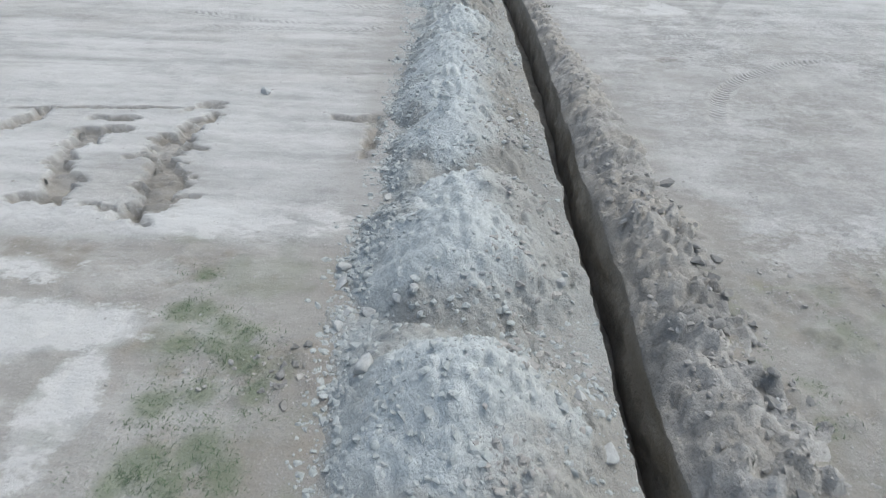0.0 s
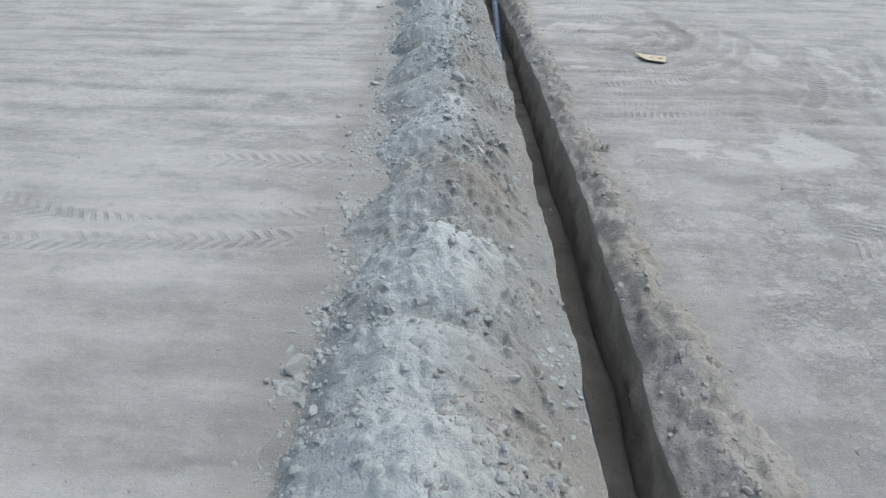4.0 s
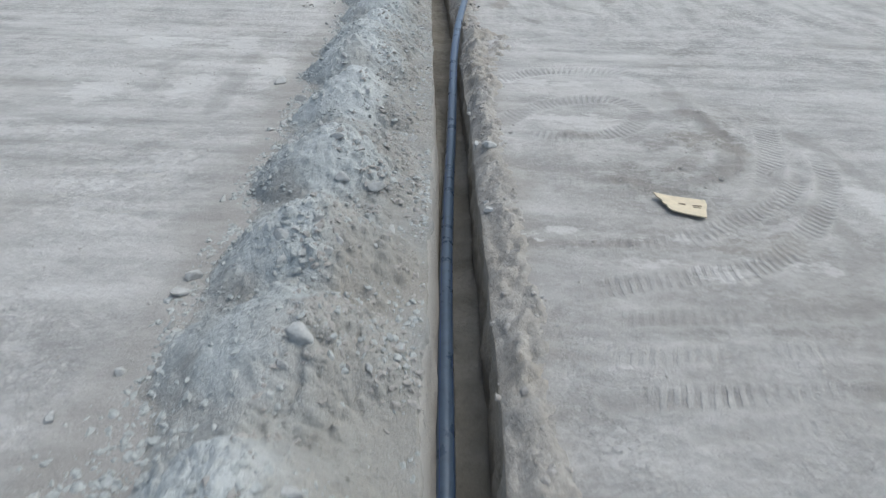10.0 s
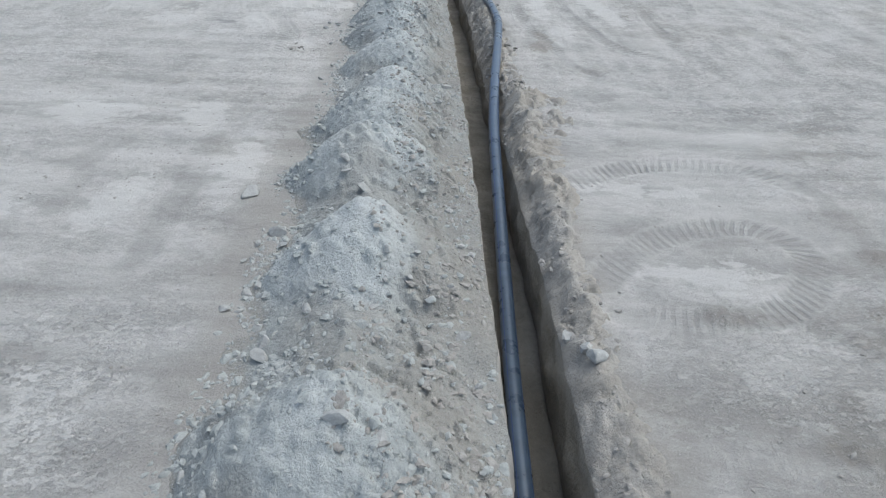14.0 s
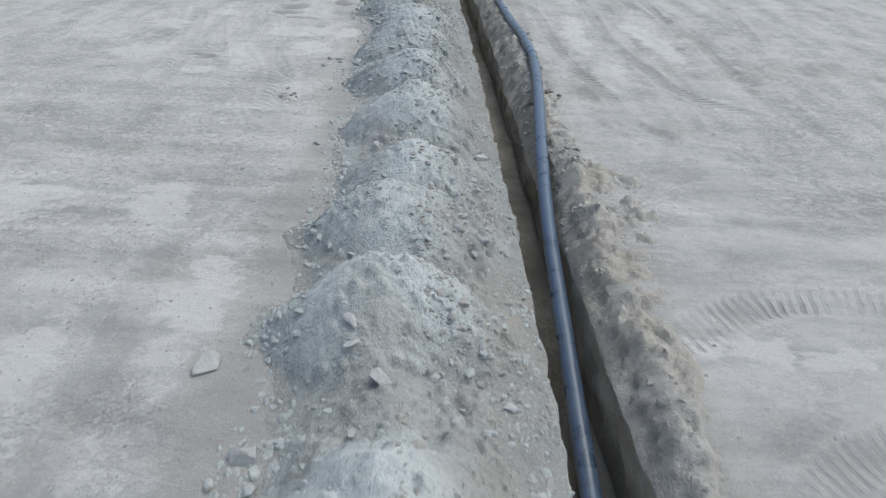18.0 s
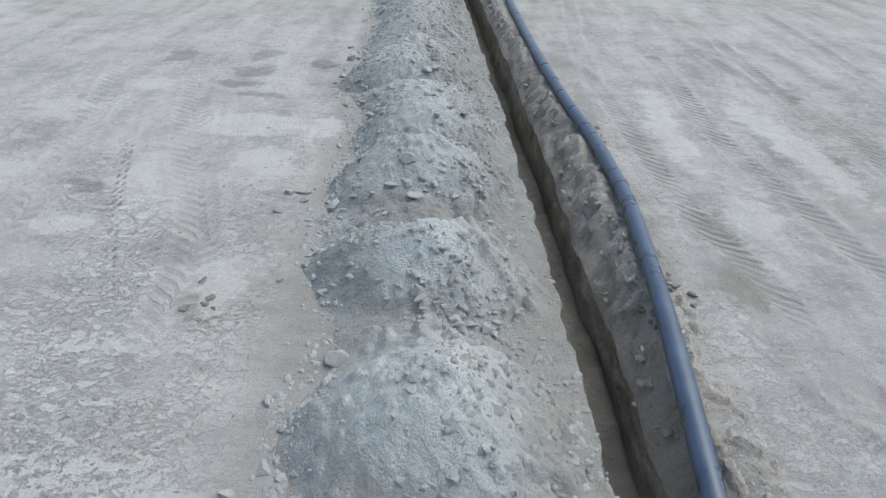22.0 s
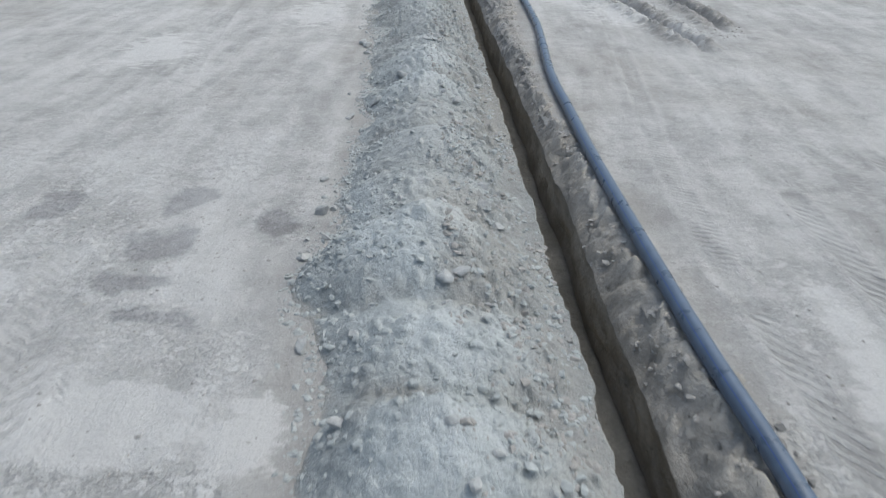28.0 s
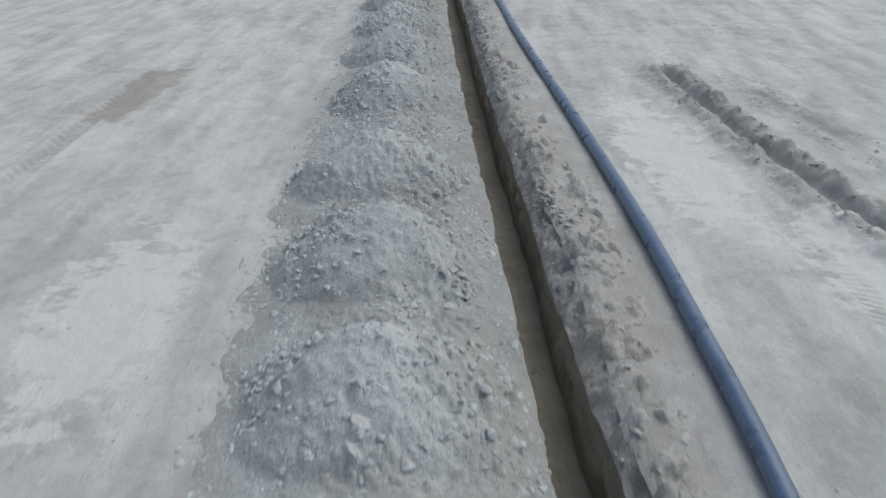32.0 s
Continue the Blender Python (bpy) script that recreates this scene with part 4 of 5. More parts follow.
# ---- spoil heap ----
# mounds of the heap: y, u of the crest, height
MOUNDS = [(6.6, -1.45, 0.95), (8.8, -1.4, 0.95), (10.75, -1.38, 0.98), (13.0, -1.47, 1.06), (14.15, -1.28, 0.86), (16.3, -1.57, 0.96), (18.1, -1.65, 0.92), (19.9, -1.45, 0.86),
          (21.0, -1.6, 0.68), (22.4, -1.42, 0.96), (24.3, -1.25, 0.88), (26.75, -1.28, 0.92), (28.8, -1.2, 0.76), (30.5, -1.38, 0.96), (32.75, -1.42, 0.95), (35.55, -1.45, 0.97),
          (38.05, -1.65, 0.96), (39.85, -1.6, 0.9), (41.25, -1.35, 0.82), (43.5, -1.4, 0.98), (45.7, -1.33, 0.92), (48.1, -1.55, 0.98), (49.85, -1.45, 0.9), (51.4, -1.5, 0.62), (52.9, -1.68, 1.04),
          (54.6, -1.68, 0.7), (56.0, -1.48, 0.86), (57.5, -1.5, 0.72), (59.1, -1.5, 0.8), (60.9, -1.48, 0.9), (62.4, -1.45, 0.74), (64.2, -1.4, 0.95), (66.75, -1.48, 0.97),
          (69.15, -1.5, 0.98), (71.8, -1.63, 0.96), (75.6, -1.65, 0.98), (79.0, -1.5, 0.95), (82.0, -1.6, 0.95), (85.5, -1.5, 0.95), (89.0, -1.55, 0.95)]
MOUND_Y = [m[0] for m in MOUNDS]
lobes = random.Random(5)
LOBES = [(y + lobes.uniform(-1.0, 1.0), u + lobes.choice((-0.8, 0.8)) * lobes.uniform(0.3, 0.75), high * lobes.uniform(0.3, 0.52)) for y, u, high in MOUNDS for _ in range(3)]
LOBES += [(26.4, -2.0, 0.55), (25.3, -1.95, 0.42), (53.0, -2.3, 0.5), (13.6, -1.95, 0.66)]


# the left foot of the heap: y, u
FOOT = np.array([(8, -2.7), (10, -2.67), (11.8, -2.7), (13, -2.8), (13.9, -2.76), (14.7, -2.48), (15.5, -2.68), (16.7, -2.6), (17.9, -2.72), (19.3, -2.58), (20.1, -2.66), (20.8, -2.5),
                 (21.6, -2.6), (22.8, -2.4), (23.7, -2.72), (24.7, -2.36), (25.3, -2.22), (26.2, -2.42), (27.2, -2.3), (28.3, -2.65), (29.3, -2.75), (31.0, -2.55), (31.9, -2.55), (32.5, -2.8),
                 (33.9, -2.55), (35.2, -2.75), (36.3, -2.36), (37.9, -2.97), (38.8, -2.56), (39.9, -2.85), (40.7, -2.47), (42.2, -2.6), (43.5, -2.72), (44.2, -2.45), (44.9, -2.62), (45.8, -2.98),
                 (46.9, -3.1), (48.4, -2.82), (49.2, -2.6), (50.2, -2.75), (51.2, -2.7), (52.3, -3.3), (53.1, -3.18), (53.9, -2.86), (55.1, -3.0), (57.2, -2.82), (57.9, -2.7), (60.3, -2.88),
                 (63.0, -2.95), (64.2, -2.78), (65.9, -3.14), (66.8, -3.02), (68.0, -3.35), (70.0, -3.12), (70.7, -3.4), (72.6, -3.14), (76, -3.05)])


def foot_line(y):
    return np.interp(y, FOOT[:, 0], FOOT[:, 1]) + 0.09 * fbm(y, 0 * y, 0.8, 141, 4, 0.6)


def heap_form(u, y):
    foot = foot_line(y)
    side = np.where(u < -1.5, (-1.5 - u) / (-1.5 - foot), (u + 1.5) / 1.38)
    z = (0.42 - 0.16 * step(24, 21, y) - 0.08 * step(56, 60, y)) * (1 - 1.07 * side)
    wu, wy = u + 0.14 * fbm(u, y, 0.7, 149, 4), y + 0.2 * fbm(u, y, 0.8, 151, 4)
    for cy, cu, high in MOUNDS:
        box = np.abs(y - cy) < 2.2
        if not box.any():
            continue
        v = np.where(wu[box] < cu, (cu - wu[box]) / (cu - foot[box]), (wu[box] - cu) / (-0.1 - cu))
        along = wy[box] - cy
        d = np.sqrt((1.2 * v) ** 2 + (along * np.where(along > 0, 1.15, 0.86)) ** 2 + 0.01) - 0.05
        z[box] = soft_max(z[box], high * (1 - (np.maximum(d, 0) / 1.2) ** 1.3), 0.022)
    for cy, cu, high in LOBES:
        box = np.abs(y - cy) < 1.0
        if not box.any():
            continue
        d = np.sqrt((wu[box] - cu) ** 2 + (wy[box] - cy) ** 2 + 0.03) - 0.09
        z[box] = soft_max(z[box], high - 0.75 * d, 0.05)
    z = np.where(u < -1.5, np.minimum(z, 0.95 * (u - foot) + 0.08 * fbm(u, y, 0.35, 146, 4, 0.6)), z)
    z = 0.5 * (z + np.sqrt(z * z + 0.006)) - 0.03 - 0.15 * step(-0.12, -0.35, z)
    body = step(0.0, 0.2, z)
    rough = 0.5 + 0.7 * step(-1.4, -0.7, u + 0.4 * fbm(u, y, 0.9, 152, 3))
    z = z + 0.05 * fbm(u, y, 0.5, 153, 4) + 0.022 * fbm(u, y, 0.12, 155, 3) * body * rough
    z = z + 0.06 * np.maximum(0, fbm(u, y, 0.24, 157, 4, 0.6) - 0.18) * body * rough
    stony = step(-0.25, 0.25, fbm(u, y, 0.8, 158, 4) + 0.5 * (rough - 0.75))
    z = z + body * (cobbles(u, y, 0.15, 160) * (0.45 + 0.55 * stony) + 0.45 * cobbles(u, y, 0.36, 162, 0.03, 0.36) * stony)
    clump = step(-0.35, 0.3, fbm(u, y, 0.9, 164, 4) + 0.4 * (rough - 0.85))
    z = z + body * (0.35 + 0.65 * clump) * (0.034 * shards(u, y, 0.09, 166) + 0.046 * shards(u, y, 0.21, 168) * clump) * (0.55 + 0.45 * step(-1.6, -1.0, u))
    lip = 0.05 + 0.05 * fbm(u, y, 0.35, 159, 3)
    z = np.where(u > -0.75, soft_max(z, lip * step(-0.75, -0.3, u), 0.05), z)
    return np.where(u > -0.5, np.maximum(z, 0.015), z)


hy = np.arange(6, 90, 0.026)
hu = np.append(np.arange(-3.45, -0.005, 0.026), 0.0)
gu, gy = np.meshgrid(hu, hy)
gz = heap_form(gu, gy)
gz[:, -1] = -0.03
gu = gu + (rim_left(gy) + 0.015) * np.exp(-((gu / 0.3) ** 2))
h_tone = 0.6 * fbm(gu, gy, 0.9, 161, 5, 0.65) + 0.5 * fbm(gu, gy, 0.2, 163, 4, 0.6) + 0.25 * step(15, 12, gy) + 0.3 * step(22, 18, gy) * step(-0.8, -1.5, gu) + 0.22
# paler around each crest and the upper part of its near face
crest_pale = np.zeros(gu.shape)
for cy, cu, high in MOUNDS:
    crest_pale = np.maximum(crest_pale, np.exp(-(((gu - cu + 0.15) / 0.6) ** 2) - ((gy - cy + 0.25) / 0.55) ** 2))
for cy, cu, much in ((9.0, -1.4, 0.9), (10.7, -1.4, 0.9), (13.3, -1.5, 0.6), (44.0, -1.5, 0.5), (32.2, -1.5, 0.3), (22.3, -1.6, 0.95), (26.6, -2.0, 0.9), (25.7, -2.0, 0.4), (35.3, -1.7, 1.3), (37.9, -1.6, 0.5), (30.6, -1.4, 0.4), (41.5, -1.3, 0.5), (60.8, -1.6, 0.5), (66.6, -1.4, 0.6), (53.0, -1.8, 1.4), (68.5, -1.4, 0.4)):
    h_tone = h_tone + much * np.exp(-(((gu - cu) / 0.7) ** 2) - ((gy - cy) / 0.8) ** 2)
h_tone = h_tone + 0.85 * crest_pale * step(-0.9, 0.1, fbm(gy, 0 * gy, 3.0, 165, 2))
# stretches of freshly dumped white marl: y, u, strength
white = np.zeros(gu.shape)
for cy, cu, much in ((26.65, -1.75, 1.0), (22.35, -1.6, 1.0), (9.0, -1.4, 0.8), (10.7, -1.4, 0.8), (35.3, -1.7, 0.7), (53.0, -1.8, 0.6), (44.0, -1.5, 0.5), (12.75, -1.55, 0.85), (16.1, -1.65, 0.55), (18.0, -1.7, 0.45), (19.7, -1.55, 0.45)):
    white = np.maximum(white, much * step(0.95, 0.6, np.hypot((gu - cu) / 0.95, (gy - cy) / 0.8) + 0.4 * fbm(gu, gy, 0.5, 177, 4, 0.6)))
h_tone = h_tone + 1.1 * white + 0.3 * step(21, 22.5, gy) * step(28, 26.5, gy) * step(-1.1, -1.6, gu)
# zone around each crest, paler and less brown
crest_zone = np.zeros(gu.shape)
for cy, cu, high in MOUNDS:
    crest_zone = np.maximum(crest_zone, step(1.15, 0.55, np.hypot((gu - cu - 0.1) * 0.9, gy - cy + 0.1) + 0.35 * fbm(gu, gy, 0.6, 175, 4)))
# trench-side flank: browner soil, with the warm sunlight there put into its colour
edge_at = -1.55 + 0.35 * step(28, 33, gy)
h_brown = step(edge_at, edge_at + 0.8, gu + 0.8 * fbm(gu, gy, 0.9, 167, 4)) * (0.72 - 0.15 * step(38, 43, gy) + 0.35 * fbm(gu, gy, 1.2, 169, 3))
h_brown = h_brown * (1 - 0.6 * crest_zone * step(-0.8, -1.7, gu))
h_tone = h_tone + (0.2 + 0.5 * step(23, 20, gy)) * crest_zone - 0.32
# valleys between mounds: browner soil, their shade painted in as a darker tone
valley = step(0.75, 0.2, crest_zone + 0.3 * fbm(gu, gy, 0.5, 179, 4))
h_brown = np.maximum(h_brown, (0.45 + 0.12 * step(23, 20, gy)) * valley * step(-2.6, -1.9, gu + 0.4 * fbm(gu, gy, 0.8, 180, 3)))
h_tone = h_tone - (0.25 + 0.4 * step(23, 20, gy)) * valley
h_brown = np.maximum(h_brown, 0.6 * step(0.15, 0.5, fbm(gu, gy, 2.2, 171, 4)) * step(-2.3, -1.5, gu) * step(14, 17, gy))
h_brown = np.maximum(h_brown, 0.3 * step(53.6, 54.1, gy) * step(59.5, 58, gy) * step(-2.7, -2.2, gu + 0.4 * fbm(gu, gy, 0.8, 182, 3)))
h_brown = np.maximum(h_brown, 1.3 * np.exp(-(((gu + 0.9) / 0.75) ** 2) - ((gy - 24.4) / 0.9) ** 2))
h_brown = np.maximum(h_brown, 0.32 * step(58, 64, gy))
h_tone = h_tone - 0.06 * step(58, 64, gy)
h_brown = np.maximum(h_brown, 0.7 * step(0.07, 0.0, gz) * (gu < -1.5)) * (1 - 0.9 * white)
cuts = [0] + [int(np.argmin(np.abs(hy - (a + b) / 2))) for a, b in zip(MOUND_Y[:-1], MOUND_Y[1:])] + [len(hy) - 1]
for k, (i, j) in enumerate(zip(cuts[:-1], cuts[1:])):
    if j - i < 3:
        continue
    s = slice(i, j + 1)
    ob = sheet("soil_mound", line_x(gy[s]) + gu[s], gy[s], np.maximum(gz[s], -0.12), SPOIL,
               dict(tone=np.clip(h_tone[s], -1, 1), brown=np.clip(h_brown[s], 0, 1), darkened=0 * gz[s], green=0 * gz[s]))
    look_like = "brownish" if 23.5 < MOUND_Y[k] < 25.5 else "pale blue-grey"
    tagged(ob, f"{look_like} mound of crumbly excavated soil beside the trench", "soil mound", "soil mounds along the trench")

# the line of the pipe: y, u, height of its middle
RUN = curve([(2, 0.2, -1.08), (12, 0.2, -1.08), (25, 0.22, -1.08), (31, 0.22, -1.08), (34.5, 0.3, -1.06), (37, 0.4, -0.9), (39, 0.48, -0.62), (41, 0.57, -0.3), (43, 0.75, 0.0),
             (45, 1.0, 0.16), (47, 1.24, 0.18), (48.2, 1.33, 0.18), (50, 1.34, 0.18), (52, 1.26, 0.17), (56, 1.25, 0.16), (58.7, 1.34, 0.13), (61.5, 1.45, 0.12), (66, 1.93, 0.11),
             (68, 2.05, 0.11), (70, 2.14, 0.11), (72, 2.16, 0.11), (75, 2.14, 0.11), (79, 2.05, 0.11), (85, 1.95, 0.11), (100, 1.9, 0.11), (128, 1.9, 0.11)], 12)
PIPE_R = 0.105
PIPE_AT = np.array(RUN)

# ---- low bank on the other side ----
BANK_Y = [4, 9, 12, 16, 20, 24, 28, 34, 37, 39.5, 41, 42.5, 45, 50, 55, 60, 64, 68, 71, 74, 80, 95]
BANK_H = [0.22, 0.26, 0.26, 0.13, 0.08, 0.08, 0.08, 0.1, 0.12, 0.1, 0.17, 0.1, 0.12, 0.14, 0.1, 0.05, 0.04, 0.05, 0.07, 0.07, 0.06, 0.06]
BANK_W = [0.8, 0.85, 0.9, 0.85, 0.6, 0.4, 0.35, 0.38, 0.45, 0.6, 1.3, 0.7, 0.55, 0.6, 0.5, 0.32, 0.4, 0.75, 0.95, 0.95, 0.8, 0.7]


def bank_form(u, y):
    """The crumbled slope from the top of the sheer wall, over the low bank, down to the open ground."""
    high, wide = np.interp(y, BANK_Y, BANK_H), np.interp(y, BANK_Y, BANK_W)
    a, b = wall_right(y), rim_right(y)
    rise = np.clip((u - a) / (b - a + 0.12), 0, 1)
    v = (u - b) / wide
    z = shoulder_edge(y) * (1 - rise) ** 1.3 + 0.9 * high * step(-0.5, 0.15, v) * step(1.0, 0.2, v + 0.9 * fbm(u, y, 0.5, 181, 4, 0.6)) * (0.75 + 0.9 * fbm(u, y, 0.5, 183, 4, 0.65))
    loose = step(0.0, 0.35, rise) * step(1.15, 0.6, v + 0.3 * fbm(u, y, 0.4, 186, 3))
    z = z + loose * (0.07 * np.maximum(0, fbm(u, y, 0.22, 185, 4, 0.6)) + 0.015 * fbm(u, y, 0.08, 187, 2) + 0.6 * cobbles(u, y, 0.13, 188) + 0.3 * cobbles(u, y, 0.27, 189, 0.05, 0.4)) * (1 + 0.5 * step(18, 14, y))
    z = z + (0.3 + 0.7 * loose) * (0.03 * shards(u, y, 0.12, 190) + 0.05 * shards(u, y, 0.27, 192) + 0.06 * shards(u, y, 0.5, 194) * step(34, 40, y)) * (1 + 0.9 * step(18, 14, y) + 0.4 * step(36, 41, y)) * step(1.2, 0.7, v)
    z = z + 0.09 * np.sin(np.pi * rise) * fbm(u, y, 0.4, 125, 4, 0.65)
    gap = np.abs(u - np.interp(y, PIPE_AT[:, 0], PIPE_AT[:, 1]))
    rest = np.interp(y, PIPE_AT[:, 0], PIPE_AT[:, 2]) - PIPE_R + 0.025
    z = np.where(y > 41, np.minimum(z, rest + 1.2 * np.maximum(0, gap - 0.12)), z)
    return z + 0.008 - 0.1 * step(0.65, 1.2, v + 0.6 * fbm(u, y, 0.45, 195, 4, 0.6))


bs, by = np.meshgrid(np.arange(0, 1.95, 0.034), np.arange(6, 92, 0.045))
bu = wall_right(by) + bs
bz = bank_form(bu, by)
# lumps and hollows stand out sideways where the slope is steep
steep = step(-0.04, -0.2, bz) * step(0.0, 0.1, bs)
bu = bu - steep * (0.05 * shards(1.6 * bs, by, 0.26, 211) + 0.035 * shards(1.6 * bs, by, 0.12, 212) + 0.08 * fbm(1.6 * bs, by, 0.4, 213, 4, 0.6))
bz[:, 0] = shoulder_edge(by[:, 0]) - 0.02
b_tone = np.clip(1.0 * fbm(bu, by, 0.3, 191, 4, 0.6) + 0.15 - 0.3 * step(36, 28, by) - 0.1 * step(20, 14.5, by) + 0.45 * step(36, 41, by) * step(60, 55, by) - 0.25 * step(58, 62, by), -1, 1)
b_brown = np.clip(0.25 + 0.25 * step(36, 28, by) - 0.3 * step(16, 12, by) + 0.3 * step(36, 41, by) * step(58, 52, by) + 0.6 * fbm(bu, by, 0.9, 193, 4), 0, 1)
b_brown = np.maximum(b_brown, step(35, 40, by) * step(64, 58, by) * step(1.2, 0.9, bu + 0.3 * fbm(bu, by, 0.4, 197, 4)) * (0.75 + 0.4 * fbm(bu, by, 0.35, 198, 4)))
ends = [0] + [int(np.argmin(np.abs(by[:, 0] - at))) for at in (12.4, 17.5, 24, 31, 38.2, 43.6, 50, 57, 64.5, 72)] + [len(by) - 1]
for i, j in zip(ends[:-1], ends[1:]):
    c = slice(i, j + 1)
    ob = sheet("soil_bank", line_x(by[c]) + bu[c], by[c], bz[c], LOAM, dict(tone=b_tone[c], brown=np.clip(b_brown[c], 0, 1), darkened=0 * bz[c], green=0 * bz[c]))
    tagged(ob, "low dark brown bank of loose clods along the trench" if by[j, 0] < 20 else "low brown-grey bank of loose clods along the trench", "soil bank", "stretches of the soil bank")

# ---- stones ----
CHIP_V = np.array([(0, 0, 0.85)] + [(0.72 * math.cos(k * 1.2566), 0.72 * math.sin(k * 1.2566), 0.5) for k in range(5)]
                  + [(math.cos(k * 1.2566 + 0.63), math.sin(k * 1.2566 + 0.63), -0.4) for k in range(5)])
CHIP_F = np.array([f for k in range(5) for f in ((0, 1 + k, 1 + (k + 1) % 5), (1 + k, 6 + k, 1 + (k + 1) % 5), (1 + (k + 1) % 5, 6 + k, 6 + (k + 1) % 5))])


def rock_mesh(seed, fine):
    bm = bmesh.new()
    bmesh.ops.create_icosphere(bm, subdivisions=3 if fine else 2, radius=1)
    r = random.Random(seed)
    cutters = [(Vector((r.gauss(0, 1), r.gauss(0, 1), r.gauss(0, 1))).normalized(), r.uniform(0.32, 0.75)) for _ in range(9)]
    flat = Vector((1.25, r.uniform(0.7, 1.1), r.uniform(0.5, 0.9)))
    for v in bm.verts:
        c = v.co.copy()
        for way, far in cutters:
            over = c.dot(way) - far
            if over > 0:
                c -= way * over
        c *= 1 + 0.07 * noise.noise(c * 2.3 + Vector((seed, 0, 0)))
        v.co = Vector((c.x * flat.x, c.y * flat.y, c.z * flat.z))
    me = bpy.data.meshes.new("stone")
    bm.to_mesh(me)
    bm.free()
    me.polygons.foreach_set("use_smooth", np.full(len(me.polygons), fine))
    me.materials.append(STONE)
    return me


ROCKS = [rock_mesh(300 + k, False) for k in range(12)]
ROUND = [rock_mesh(400 + k, True) for k in range(6)]


def surface(u, y):
    u, y = np.atleast_1d(np.asarray(u, float)), np.atleast_1d(np.asarray(y, float))
    z = ground_form(u, y)[0]
    z = np.where((u > -3.5) & (u < 0), np.maximum(z, heap_form(u, y)), z)
    bank = bank_form(u, y)
    return np.where((u > wall_right(y)) & (u < rim_right(y)), bank, np.where((u > 0.5) & (u < 2.6), np.maximum(z, bank), z))


def stone(u, y, size, seed, label, group, me=None, sink=0.35, z=None):
    r = random.Random(seed)
    ob = new("stone", me or ROCKS[seed % len(ROCKS)])
    ob.matrix_world = Matrix.LocRotScale((float(line_x(y)) + u, y, z + size * (0.4 - sink)), Euler((r.uniform(-0.5, 0.5), r.uniform(-0.5, 0.5), r.uniform(0, 6.3))),
                                         (size, size, size))
    return tagged(ob, label, "stone", group)


# stones that stand out, stretch by stretch: u, y, half size
STONES_0 = [(-1.45, 9.87, 0.043), (-0.26, 10.45, 0.099), (-0.48, 10.8, 0.06), (-2.33, 11.14, 0.094), (-2.73, 11.96, 0.048), (-1.96, 12.13, 0.063), (-2.12, 12.15, 0.055),
            (-2.45, 12.21, 0.058), (-1.27, 12.23, 0.044), (-2.66, 12.24, 0.059), (-0.39, 12.6, 0.063), (-2.81, 12.7, 0.072), (-2.63, 12.71, 0.041), (-2.81, 13, 0.074),
            (-2.47, 14.77, 0.064), (-2.73, 15.63, 0.04), (-1.4, 15.78, 0.041)]
STONES_1 = [(-0.43, 16.36, 0.047), (-0.58, 17.39, 0.067), (-5.18, 18.63, 0.07), (-2.34, 19.58, 0.074), (-0.54, 19.81, 0.055), (-0.39, 20.39, 0.062), (-2.43, 20.62, 0.053),
            (-2.6, 20.79, 0.055), (-0.72, 20.84, 0.063), (-2.21, 20.86, 0.064), (-0.2, 20.87, 0.044), (-1.55, 20.98, 0.072), (-2.97, 21.05, 0.031),
            (-2.73, 21.28, 0.09), (-1.56, 21.71, 0.05), (-2.59, 22, 0.051), (-0.37, 22, 0.049), (-2.59, 22.18, 0.052), (-0.81, 23.31, 0.044), (-0.54, 23.37, 0.049)]
STONES_2 = [(-0.62, 25.29, 0.037), (-0.84, 25.89, 0.078), (-1.31, 26.28, 0.068), (-0.84, 26.8, 0.063), (-3.02, 27.06, 0.05), (-3.34, 27.86, 0.049), (-1.24, 28.19, 0.042),
            (-0.5, 28.4, 0.064), (-1.13, 28.44, 0.102), (-2.98, 28.5, 0.05), (-2.73, 29.24, 0.053), (-2.85, 29.77, 0.084), (-1.61, 29.81, 0.054), (-1.36, 29.85, 0.062),
            (-1.11, 29.92, 0.053), (-1.63, 30.03, 0.078), (-1.47, 30.06, 0.036), (-0.98, 30.07, 0.053), (-2.77, 30.1, 0.064), (-1.23, 30.21, 0.062), (-0.62, 30.36, 0.047),
            (-0.81, 30.64, 0.068)]
STONES_3 = [(-0.51, 31.22, 0.065), (-0.76, 32.01, 0.105), (-1.22, 32.01, 0.093), (-3, 32.03, 0.052), (0.86, 32.22, 0.074), (-1.02, 32.5, 0.048), (-1.34, 32.5, 0.084),
            (0.81, 32.51, 0.051), (-2.34, 33.93, 0.069), (-2.34, 34.12, 0.061), (0.99, 34.16, 0.091), (0.91, 34.33, 0.082), (-0.34, 34.38, 0.069), (-2.47, 34.43, 0.053),
            (-1.95, 34.5, 0.061), (-1.25, 34.51, 0.04), (0.83, 34.67, 0.075), (-2.94, 34.73, 0.05), (-1.16, 34.79, 0.032), (-0.89, 34.88, 0.037), (-0.46, 34.95, 0.038)]
